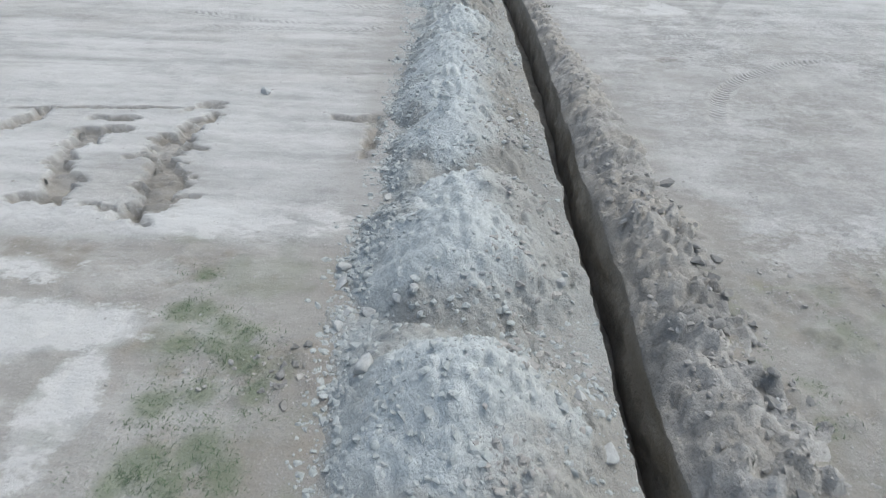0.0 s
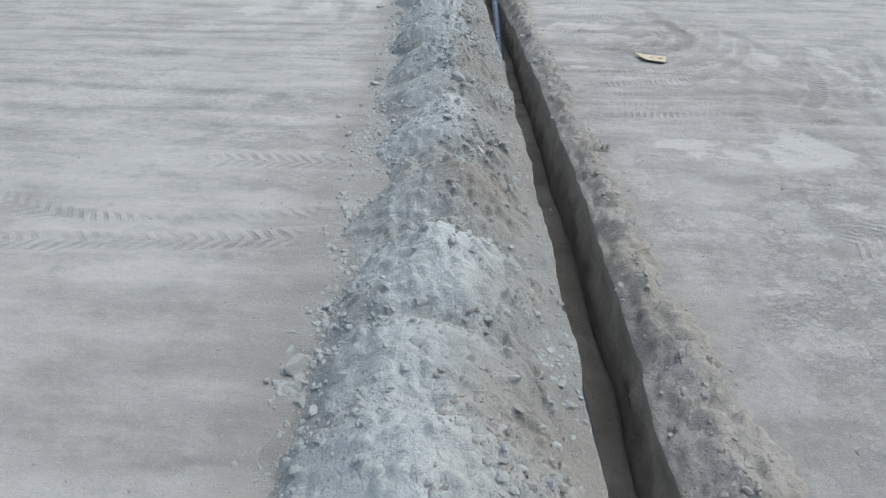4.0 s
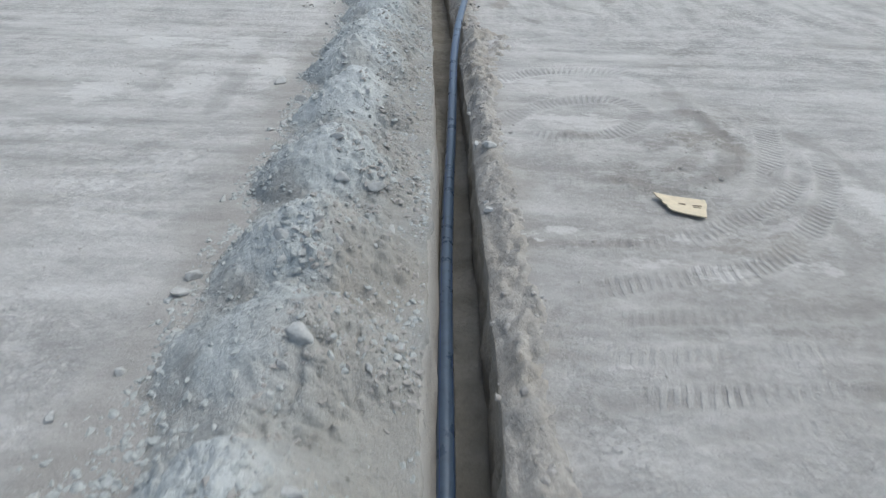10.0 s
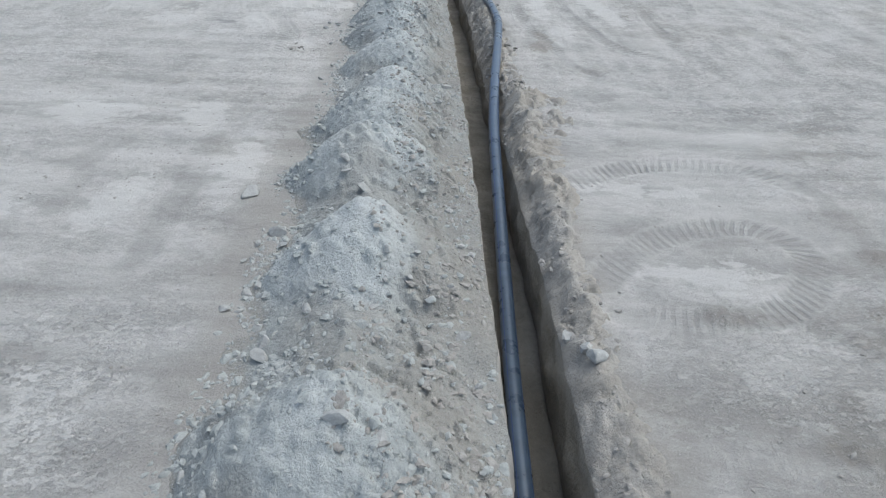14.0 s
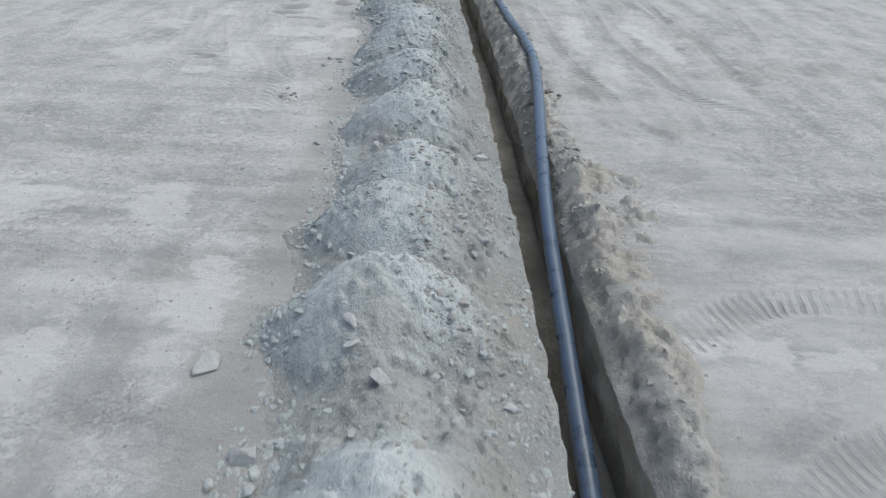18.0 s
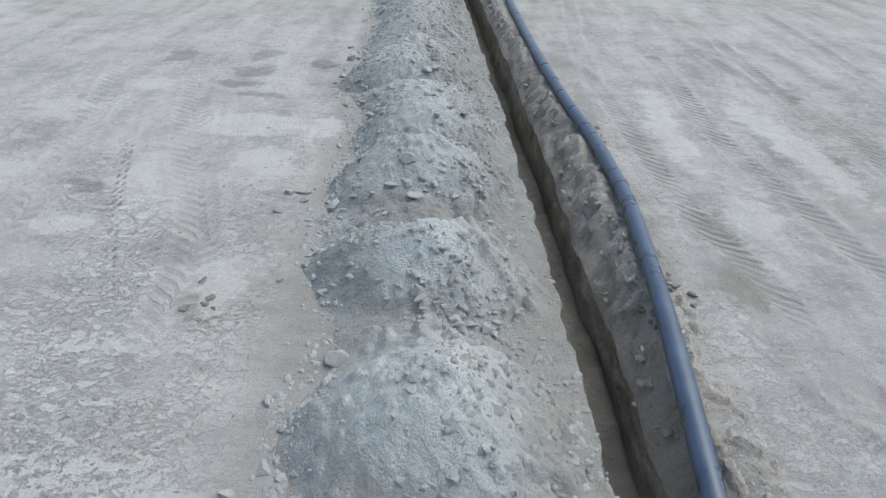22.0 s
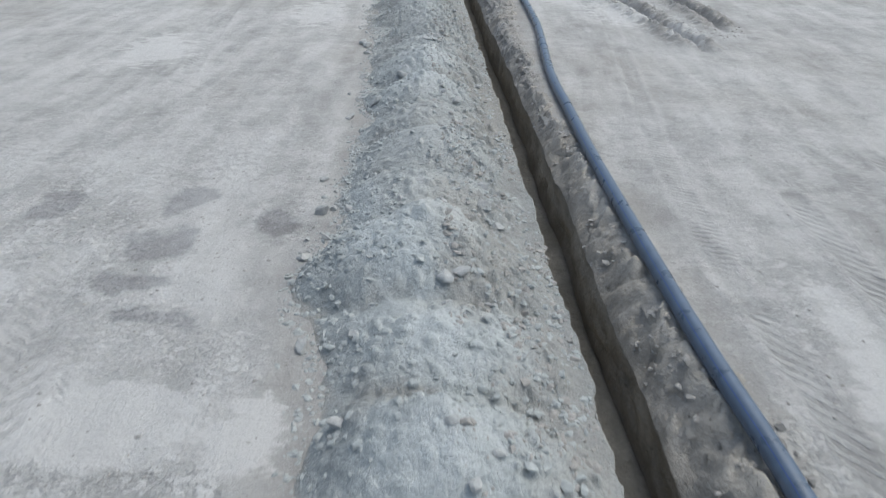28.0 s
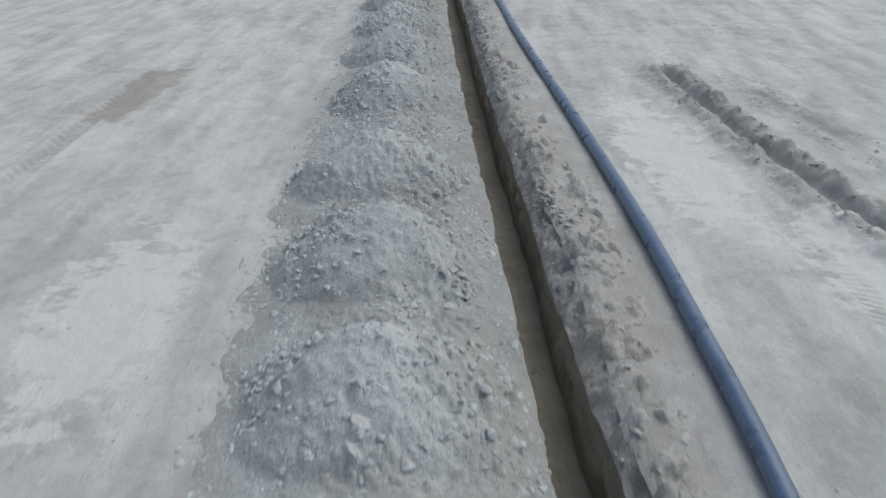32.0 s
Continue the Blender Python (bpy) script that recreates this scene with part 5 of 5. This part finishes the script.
STONES_4 = [(-1.14, 35.04, 0.046), (-2.77, 35.05, 0.063), (-2.65, 35.14, 0.052), (-0.82, 35.18, 0.042), (-0.6, 35.42, 0.034), (-2.97, 35.7, 0.031), (-2.04, 35.85, 0.047),
            (-0.18, 35.93, 0.048), (-2.57, 36.04, 0.063), (-2.87, 36.08, 0.041), (-0.27, 36.1, 0.05), (-2.66, 36.33, 0.079), (-1.56, 36.96, 0.12), (-0.43, 37, 0.078),
            (-1.1, 37.11, 0.068), (-1.85, 37.24, 0.062), (-3.28, 37.37, 0.089), (-1.87, 37.43, 0.071)]
STONES_5 = [(-1.24, 41.14, 0.04), (-2.48, 41.5, 0.058), (-2.46, 41.98, 0.071), (-2, 42.31, 0.072), (-0.3, 42.39, 0.094), (-2.02, 42.51, 0.037), (-0.58, 42.66, 0.042),
            (-1.68, 42.69, 0.045), (-2.49, 42.76, 0.049), (-3.03, 42.8, 0.046), (-2.8, 43.04, 0.058), (-1.19, 43.09, 0.052), (-0.95, 43.22, 0.066), (-1.6, 43.22, 0.046),
            (-0.8, 43.29, 0.066), (-2.91, 43.75, 0.038), (-2.41, 43.94, 0.076), (-2.33, 44.37, 0.105), (-0.41, 44.47, 0.046), (-0.9, 44.68, 0.06), (-1.19, 44.69, 0.08),
            (-1.55, 44.78, 0.049)]
STONES_6 = [(-1.77, 45.02, 0.055), (-1.6, 45.05, 0.061), (-1.99, 45.13, 0.056), (-1.18, 45.15, 0.045), (-1.02, 45.21, 0.046), (-2.1, 45.27, 0.043), (-3.17, 45.62, 0.042),
            (-2.91, 45.93, 0.043), (-2.77, 46.17, 0.062), (-0.75, 46.77, 0.052), (-1.63, 47.11, 0.091), (-1.09, 47.12, 0.046), (-3.47, 47.21, 0.064), (-1.36, 47.26, 0.053),
            (-1.93, 47.29, 0.067), (-1.72, 47.29, 0.067), (-1.52, 47.32, 0.055), (-2.72, 47.33, 0.07), (-3.19, 47.53, 0.053), (-1.73, 47.54, 0.082), (-1.25, 47.54, 0.046),
            (-1.62, 47.55, 0.07), (-3.43, 47.73, 0.052), (-3.23, 47.8, 0.069)]
STONES_7 = [(-0.46, 49.31, 0.048), (-1.27, 49.36, 0.066), (-2.91, 49.47, 0.045), (-1.08, 49.62, 0.048), (-1.43, 49.77, 0.048), (-2.42, 50.18, 0.074), (-2.38, 51.41, 0.07),
            (-2.93, 51.44, 0.063), (-1.41, 51.85, 0.071), (-0.92, 52.01, 0.048), (-1.4, 52.15, 0.089), (-1.24, 52.21, 0.089)]
STONES_8 = [(-3.21, 53.18, 0.076), (-3.23, 53.63, 0.034), (-2.97, 53.68, 0.056), (-0.62, 53.9, 0.065), (-2.84, 53.97, 0.046), (-1.4, 53.99, 0.084), (-1.95, 54.05, 0.043),
            (-0.79, 54.17, 0.076), (-3.13, 54.38, 0.098), (-2.72, 54.41, 0.072), (-2.95, 54.5, 0.055), (-0.76, 54.74, 0.081), (-1.51, 55.37, 0.062), (-3.22, 55.5, 0.055),
            (-1.82, 57.51, 0.037), (-1.87, 58.12, 0.053), (-3.04, 58.34, 0.089), (-0.93, 58.42, 0.096)]
STONES_9 = [(-1.21, 58.51, 0.064), (-1.21, 58.69, 0.054), (-2.56, 58.82, 0.106), (-0.19, 59.49, 0.062), (-3.2, 59.72, 0.04), (-0.44, 60.02, 0.052), (-2.04, 60.11, 0.092),
            (-0.38, 60.26, 0.081), (-2.97, 60.98, 0.076), (-1.27, 62.14, 0.071), (-1.44, 62.15, 0.095), (-1.17, 62.15, 0.071), (-1.41, 62.38, 0.066), (-1.21, 62.5, 0.096),
            (-1.07, 62.52, 0.058), (-3.01, 63.07, 0.073), (-3.04, 63.26, 0.048), (-1.69, 65.99, 0.073), (-1.72, 66.27, 0.063),
            (-0.54, 66.53, 0.055), (-3.52, 69.14, 0.062)]
STAND_OUT = STONES_0 + STONES_1 + STONES_2 + STONES_3 + STONES_4 + STONES_5 + STONES_6 + STONES_7 + STONES_8 + STONES_9
for k, ((u, y, size), z) in enumerate(zip(STAND_OUT, surface(*np.array(STAND_OUT)[:, :2].T))):
    foot = float(foot_line(np.array([y]))[0])
    place = "on the trench bank" if u > 0 else "on the dusty ground" if u < foot - 0.15 else "at the foot of the soil heap" if u < foot + 0.3 else "on the soil heap"
    smooth = size > 0.085 and k % 3 < 2
    shape, word = (ROUND[k % len(ROUND)], "rounded") if smooth else (ROCKS[k % len(ROCKS)], "angular")
    stone(u, y, (1.3 if u > foot + 0.3 else 1.55) * size, 500 + k, f"{'large ' if size > 0.09 else ''}{word} pale grey stone {place}", "larger stones", shape, sink=0.34 if u > foot else 0.2, z=float(z))
for u, y, turn in ((-3.09, 63.74, 0.3), (-3.17, 64.04, 1.4)):
    ob = new("stone", ROUND[2])
    ob.matrix_world = Matrix.LocRotScale((float(line_x(y)) + u, y, 0.05), Euler((0.12, -0.1, turn)), (0.17, 0.14, 0.09))
    tagged(ob, "flat rounded white stone lying by the soil heap", "stone", "larger stones")
stone(0.56, 26.8, 0.05, 5, "small pale stone lying on the trench floor", "", z=DEEP)
loose = []
while len(loose) < 110:
    y = rng.uniform(7, 82)
    where = rng.random()
    size = 0.025 + 0.035 * rng.random() ** 2.0
    if where < 0.4:
        u = float(foot_line(np.array([y]))[0]) + rng.normal(0.0, 0.15)
    elif where < 0.6:
        u = rng.uniform(-0.9, -0.15)
    elif where < 0.86:
        u = rng.uniform(-2.5, -0.9)
    else:
        u = rng.uniform(0.95, 1.5)
    loose.append((u, y, size))
for k, ((u, y, size), z) in enumerate(zip(loose, surface(*np.array(loose)[:, :2].T))):
    word = "soil heap" if u < 0 else "trench bank"
    stone(u, y, size, 1000 + k, f"angular grey stone lying on the {word}", "loose stones", z=float(z))


DARK_CLOD = stone_material("dark_earth_clod", (0.3, 0.295, 0.285), (0.19, 0.185, 0.176))
CLODS = []
for shape in ROCKS[:5]:
    me = shape.copy()
    me.name = "clod"
    me.materials[0] = DARK_CLOD
    CLODS.append(me)
lumps = [(rng.uniform(0.95, 1.75), rng.uniform(8.6, 16.2), 0.04 + 0.09 * rng.random() ** 2) for _ in range(54)]
for cu, cy, many in ((1.58, 50.45, 9), (1.35, 45.8, 8), (1.22, 42.5, 12), (0.98, 45.5, 5), (-3.98, 45.1, 5), (-3.1, 11.2, 14)):
    lumps += [(cu + rng.normal(0, 0.1), cy + rng.normal(0, 0.22), 0.03 + 0.05 * rng.random()) for _ in range(many)]
for k, ((u, y, size), z) in enumerate(zip(lumps, surface(*np.array(lumps)[:, :2].T))):
    r = random.Random(700 + k)
    ob = new("clod", CLODS[k % 5])
    ob.matrix_world = Matrix.LocRotScale((float(line_x(y)) + u, y, float(z) + 0.15 * size), Euler((r.uniform(-0.4, 0.4), r.uniform(-0.4, 0.4), r.uniform(0, 6.3))), (size, size, size))
    tagged(ob, "dark brown clod of earth lying on the trench bank" if u > 0 else "dark brown clod of earth lying on the dusty ground", "clod", "earth clods")


def scatter(name, label, u, y, size, seed, mat=None, lift=-0.08, z=None):
    """Many small stones as one mesh."""
    r = np.random.default_rng(seed)
    k = len(u)
    base = surface(u, y) if z is None else z
    shape = (CHIP_V[None] + 0.3 * r.uniform(-1, 1, (k, len(CHIP_V), 3))) * r.uniform(0.55, 1.3, (k, 1, 3))
    spin, tip = r.uniform(0, 6.3, k), r.normal(0, 0.3, (k, 2))
    c, q = np.cos(spin), np.sin(spin)
    flat = np.stack([c[:, None] * shape[..., 0] - q[:, None] * shape[..., 1], q[:, None] * shape[..., 0] + c[:, None] * shape[..., 1]], -1)
    high = shape[..., 2] + flat[..., 0] * tip[:, :1] + flat[..., 1] * tip[:, 1:]
    pts = np.concatenate([flat * 1.1, 0.6 * high[..., None]], -1) * size[:, None, None]
    pts += np.stack([line_x(y) + u, y, base + size * lift], -1)[:, None]
    faces = (CHIP_F[None] + (np.arange(k) * len(CHIP_V))[:, None, None]).reshape(-1, 3)
    me = bpy.data.meshes.new(name)
    me.vertices.add(pts.size // 3)
    me.vertices.foreach_set("co", pts.astype(np.float32).ravel())
    me.loops.add(faces.size)
    me.loops.foreach_set("vertex_index", faces.astype(np.int32).ravel())
    me.polygons.add(len(faces))
    me.polygons.foreach_set("loop_start", np.arange(0, faces.size, 3, dtype=np.int32))
    me.update(calc_edges=True)
    me.polygons.foreach_set("use_smooth", np.repeat(r.random(k) < 0.12, len(CHIP_F)))
    me.materials.append(mat or STONE)
    return tagged(new(name, me), label, "rubble", kind="stuff")


def near_top(y):
    """Distance along the trench from the nearest mound's front."""
    return np.min(np.abs(y[:, None] + 0.25 - np.array(MOUND_Y)), 1)


def cloud_of(n, u0, u1, keep, seed, more=1):
    r = np.random.default_rng(seed)
    tries = n * 4 * more
    u, y = r.uniform(u0, u1, tries), r.uniform(6.5, 86, tries)
    chance = keep(u, y)
    ok = r.random(tries) < chance
    return u[ok][:n], y[ok][:n]


def bits(n, least, most, power):
    return least + (most - least) * rng.random(n) ** power


u, y = cloud_of(25000, -2.9, -0.04, lambda u, y: np.clip(0.4 + 1.8 * fbm(u, y, 0.7, 201, 4), 0.05, 1) * (1 - 0.4 * step(-1.3, -0.7, u)) * (1 - 0.7 * np.exp(-((near_top(y) / 0.55) ** 2) - ((u + 1.6) / 0.5) ** 2)) * np.where(np.abs(y - 23.9) < 1.6, 0.4, 1), 1)
scatter("rubble", "small grey stones and crumbs strewn over the soil heap", u, y, bits(len(u), 0.009, 0.056, 3.0), 2, SPOIL_CHIP)
u, y = cloud_of(13000, -1.4, -0.04, lambda u, y: np.clip(0.3 + 1.5 * fbm(u, y, 0.5, 203, 3), 0.02, 1) * np.where(np.abs(y - 24.2) < 1.2, 0.4, 1), 13)
scatter("rubble", "brown-grey clods on the trench side of the soil heap", u, y, bits(len(u), 0.009, 0.056, 3.2), 14, CLOD)
u, y = cloud_of(6000, -3.5, -2.3, lambda u, y: np.exp(-(((u - foot_line(y) - 0.02) / 0.17) ** 2)), 3)
scatter("rubble", "stones gathered along the foot of the soil heap", u, y, bits(len(u), 0.008, 0.06, 3.4), 4, SPOIL_CHIP)
u, y = cloud_of(9000, 0.7, 2.3, lambda u, y: np.clip(np.exp(-(((u - rim_right(y) - 0.06) / (0.5 * np.interp(y, BANK_Y, BANK_W))) ** 2)) * (0.4 + 1.4 * fbm(u, y, 0.6, 205, 3)), 0, 1), 5)
scatter("rubble", "brown-grey clods on the bank of the trench", u, y, bits(len(u), 0.008, 0.055, 3.6), 6, CLOD)
u, y = cloud_of(4000, -8, 8, lambda u, y: np.where((u > -2.9) & (u < 1.4), 0, np.exp(-np.abs(np.where(u < 0, u + 2.9, u - 1.2)) / 1.3) + 0.1), 7)
scatter("gravel", "small stones scattered on the dusty ground", u, y, bits(len(u), 0.006, 0.028, 3.2), 8, CLOD)
u, y = cloud_of(2600, -4.5, 6.5, lambda u, y: sum(np.exp(-((near(p, u, y)[0] / (0.6 * w)) ** 2)) for p, w in CHURNS), 15, 7)
scatter("rubble", "loose crumbs of churned dirt on the ground", u, y, bits(len(u), 0.008, 0.04, 2.6), 16, CLOD)
u, y = cloud_of(2600, 4.4, 8.6, lambda u, y: sum(np.exp(-(((near(p, u, y)[0] - 0.35) / 0.18) ** 2)) for p, *_ in RUTS) * (y > 64.5), 9, 3)
scatter("rubble", "dark clods thrown up beside the ruts", u, y, bits(len(u), 0.01, 0.05, 2.5), 10, CLOD)

u, y = cloud_of(3500, 1, 7, lambda u, y: (y < 13.6) * np.where(u > 1.2, 1.0, 0) * np.clip(0.3 + 1.5 * fbm(u, y, 0.5, 207, 3), 0.05, 1), 17, 12)
scatter("gravel", "brown crumbs strewn over the weedy ground", u, y, bits(len(u), 0.006, 0.032, 4.5), 18, CLOD)

r = np.random.default_rng(31)
u, y = np.concatenate([r.normal((-2.75, 52.9), (0.22, 0.6), (500, 2)), r.normal((-1.5, 30.1), (0.22, 0.3), (260, 2)), r.normal((-2.7, 26.6), (0.25, 0.7), (400, 2)), r.normal((-2.66, 12.6), (0.17, 0.9), (500, 2))]).T
scatter("rubble", "pale stones rolled down to the foot of the soil heap", u, y, bits(len(u), 0.008, 0.06, 3.6), 32, SPOIL_CHIP)

u, y = cloud_of(2600, -8.5, -2.9, lambda u, y: (np.abs(y - 46) < 9) * np.clip(0.15 + 1.6 * fbm(u, y, 1.2, 209, 3), 0.03, 1), 19, 8)
scatter("gravel", "flat crumbs and flakes of dry dirt on the ground", u, y, bits(len(u), 0.006, 0.032, 4.0), 20, CLOD, -0.2)

# ---- pipe ----
run = np.array([(float(line_x(y)) + u, y, z) for y, u, z in RUN])
way = np.gradient(run, axis=0)
way /= np.linalg.norm(way, axis=1, keepdims=True)
level = np.cross(way, (0, 0, 1.0))
level /= np.linalg.norm(level, axis=1, keepdims=True)
above = np.cross(level, way)


def tube(name, a, b, radius, mat, first=0.0, last=2 * math.pi, n=24, inner=None):
    """A length of tube, or of a strip of its wall, along the run."""
    turn = np.linspace(first, last, n)
    c, s = np.cos(turn)[None, :, None], np.sin(turn)[None, :, None]
    p = run[a:b, None] + radius * (level[a:b, None] * c + above[a:b, None] * s)
    k = np.arange(p.shape[0] * n).reshape(-1, n)
    quads = np.stack([k[:-1, :-1], k[:-1, 1:], k[1:, 1:], k[1:, :-1]], -1).reshape(-1, 4)
    return solid(name, p.reshape(-1, 3), quads, mat, True)


pipe = new("water_pipe", tube("water_pipe", 0, len(run), PIPE_R, PIPE))
tagged(pipe, "dusty black plastic water pipe with blue stripes, leaving the trench", "pipe")
for k in range(4):
    mid = radians(38 + 90 * k)
    part("stripe", tube("stripe", 0, len(run), PIPE_R + 0.0012, STRIPE, mid - 0.045, mid + 0.045, 4), pipe, "thin blue stripe")
turn = np.linspace(0, 2 * math.pi, 33)
k = np.arange(7 * 33).reshape(7, 33)
for joint in (48.1, 63.68):
    weld = int(np.argmin(np.abs(run[:, 1] - joint)))
    ring = []
    for off, rad in ((-0.022, 0.1), (-0.018, 0.113), (-0.006, 0.117), (0.0, 0.108), (0.006, 0.117), (0.018, 0.113), (0.022, 0.1)):
        ring += [run[weld] + way[weld] * off + rad * (level[weld] * math.cos(t) + above[weld] * math.sin(t)) for t in turn]
    part("weld_bead", solid("weld_bead", ring, np.stack([k[:-1, :-1], k[:-1, 1:], k[1:, 1:], k[1:, :-1]], -1).reshape(-1, 4), PIPE, True), pipe, "raised double bead of a butt weld")

# ---- board ----
def spot(u, y, z):
    return Vector((float(line_x(y)) + u, y, z))


outline = [(3.30, 32.69), (3.5, 32.64), (3.75, 32.6), (4.0, 32.55), (3.98, 32.4), (3.9, 32.2), (3.84, 32.01), (3.68, 32.07), (3.5, 32.13), (3.41, 32.17), (3.37, 32.26), (3.39, 32.33),
           (3.34, 32.38), (3.36, 32.46), (3.31, 32.55)]
lift = lambda u, y: 0.035 + 0.05 * max(0, (3.6 - u) / 0.3) * 0.6 + 0.04 * max(0, (32.3 - y)) ** 1.0  # noqa: E731
n = len(outline)
mid = (3.65, 32.35)
verts = [spot(u, y, lift(u, y) + 0.018) for u, y in outline] + [spot(u, y, lift(u, y)) for u, y in outline] + [spot(*mid, lift(*mid) + 0.014), spot(*mid, lift(*mid) - 0.004)]
faces = [(k, 2 * n, (k + 1) % n) for k in range(n)] + [(n + k, n + (k + 1) % n, 2 * n + 1) for k in range(n)] + [(k, (k + 1) % n, n + (k + 1) % n, n + k) for k in range(n)]
board = new("board", solid("board", verts, faces, BOARD))
tagged(board, "broken pale yellow plywood board lying on the ground", "board")
for k, (u, y, w, h) in enumerate([(3.62, 32.4, 0.09, 0.03), (3.82, 32.36, 0.12, 0.025), (3.8, 32.3, 0.1, 0.02)]):
    z = lift(u, y) + 0.022
    part("stain", solid("stain", [spot(u - w / 2, y - h / 2, z), spot(u + w / 2, y - h, z), spot(u + w / 2, y + h / 3, z), spot(u - w / 2, y + h / 2, z),
                                  spot(u - w / 2, y - h / 2, z - 0.003), spot(u + w / 2, y - h, z - 0.003), spot(u + w / 2, y + h / 3, z - 0.003), spot(u - w / 2, y + h / 2, z - 0.003)],
                        [(0, 1, 2, 3), (7, 6, 5, 4), (0, 4, 5, 1), (1, 5, 6, 2), (2, 6, 7, 3), (3, 7, 4, 0)], INK), board, "dark smudge")


# ---- plants ----
def blades(name, label, items, mat, category, tall, wide, seed, lean=0.6, kind=""):
    """Thin bent blades: items are u, y, spread, count."""
    r = np.random.default_rng(seed)
    verts, faces = [], []
    roots = np.array([(u + r.normal(0, spread), y + r.normal(0, spread)) for u, y, spread, count in items for _ in range(count)])
    for (bu_, by_), z in zip(roots, surface(*roots.T) - 0.01):
        a, h, w = r.uniform(0, 6.3), tall * r.uniform(0.5, 1.2), wide * r.uniform(0.6, 1.2)
        p, q = np.array([math.cos(a), math.sin(a), 0]), np.array([-math.sin(a), math.cos(a), 0])
        root = np.array([float(line_x(by_)) + bu_, by_, z])
        k = len(verts)
        for t, ww in ((0, 1), (0.5, 0.8), (1, 0.1)):
            c = root + p * lean * h * t * t + np.array([0, 0, h * t * (1 - 0.3 * t)])
            verts += [c - q * w * ww, c + q * w * ww]
        faces += [(k, k + 1, k + 3, k + 2), (k + 2, k + 3, k + 5, k + 4)]
    ob = new(name, solid(name, verts, faces, mat))
    return tagged(ob, label, category, kind=kind)


tufts = [(u + rng.normal(0, 0.85 * r), y + rng.normal(0, 0.85 * r), 0.08, 15) for u, y, r in GREENS for _ in range(int(60 * r) if u < 0 else int(25 * r))]
blades("grass", "thin tufts of short green grass in dry soil", tufts, GRASS, "grass", 0.04, 0.005, 11, 1.2, "stuff")
blades("weed", "small dark straggling weed at the trench side", [(1.28, 26.78, 0.08, 34), (1.42, 26.85, 0.05, 12)], WEED, "weed", 0.1, 0.005, 12, 1.5)
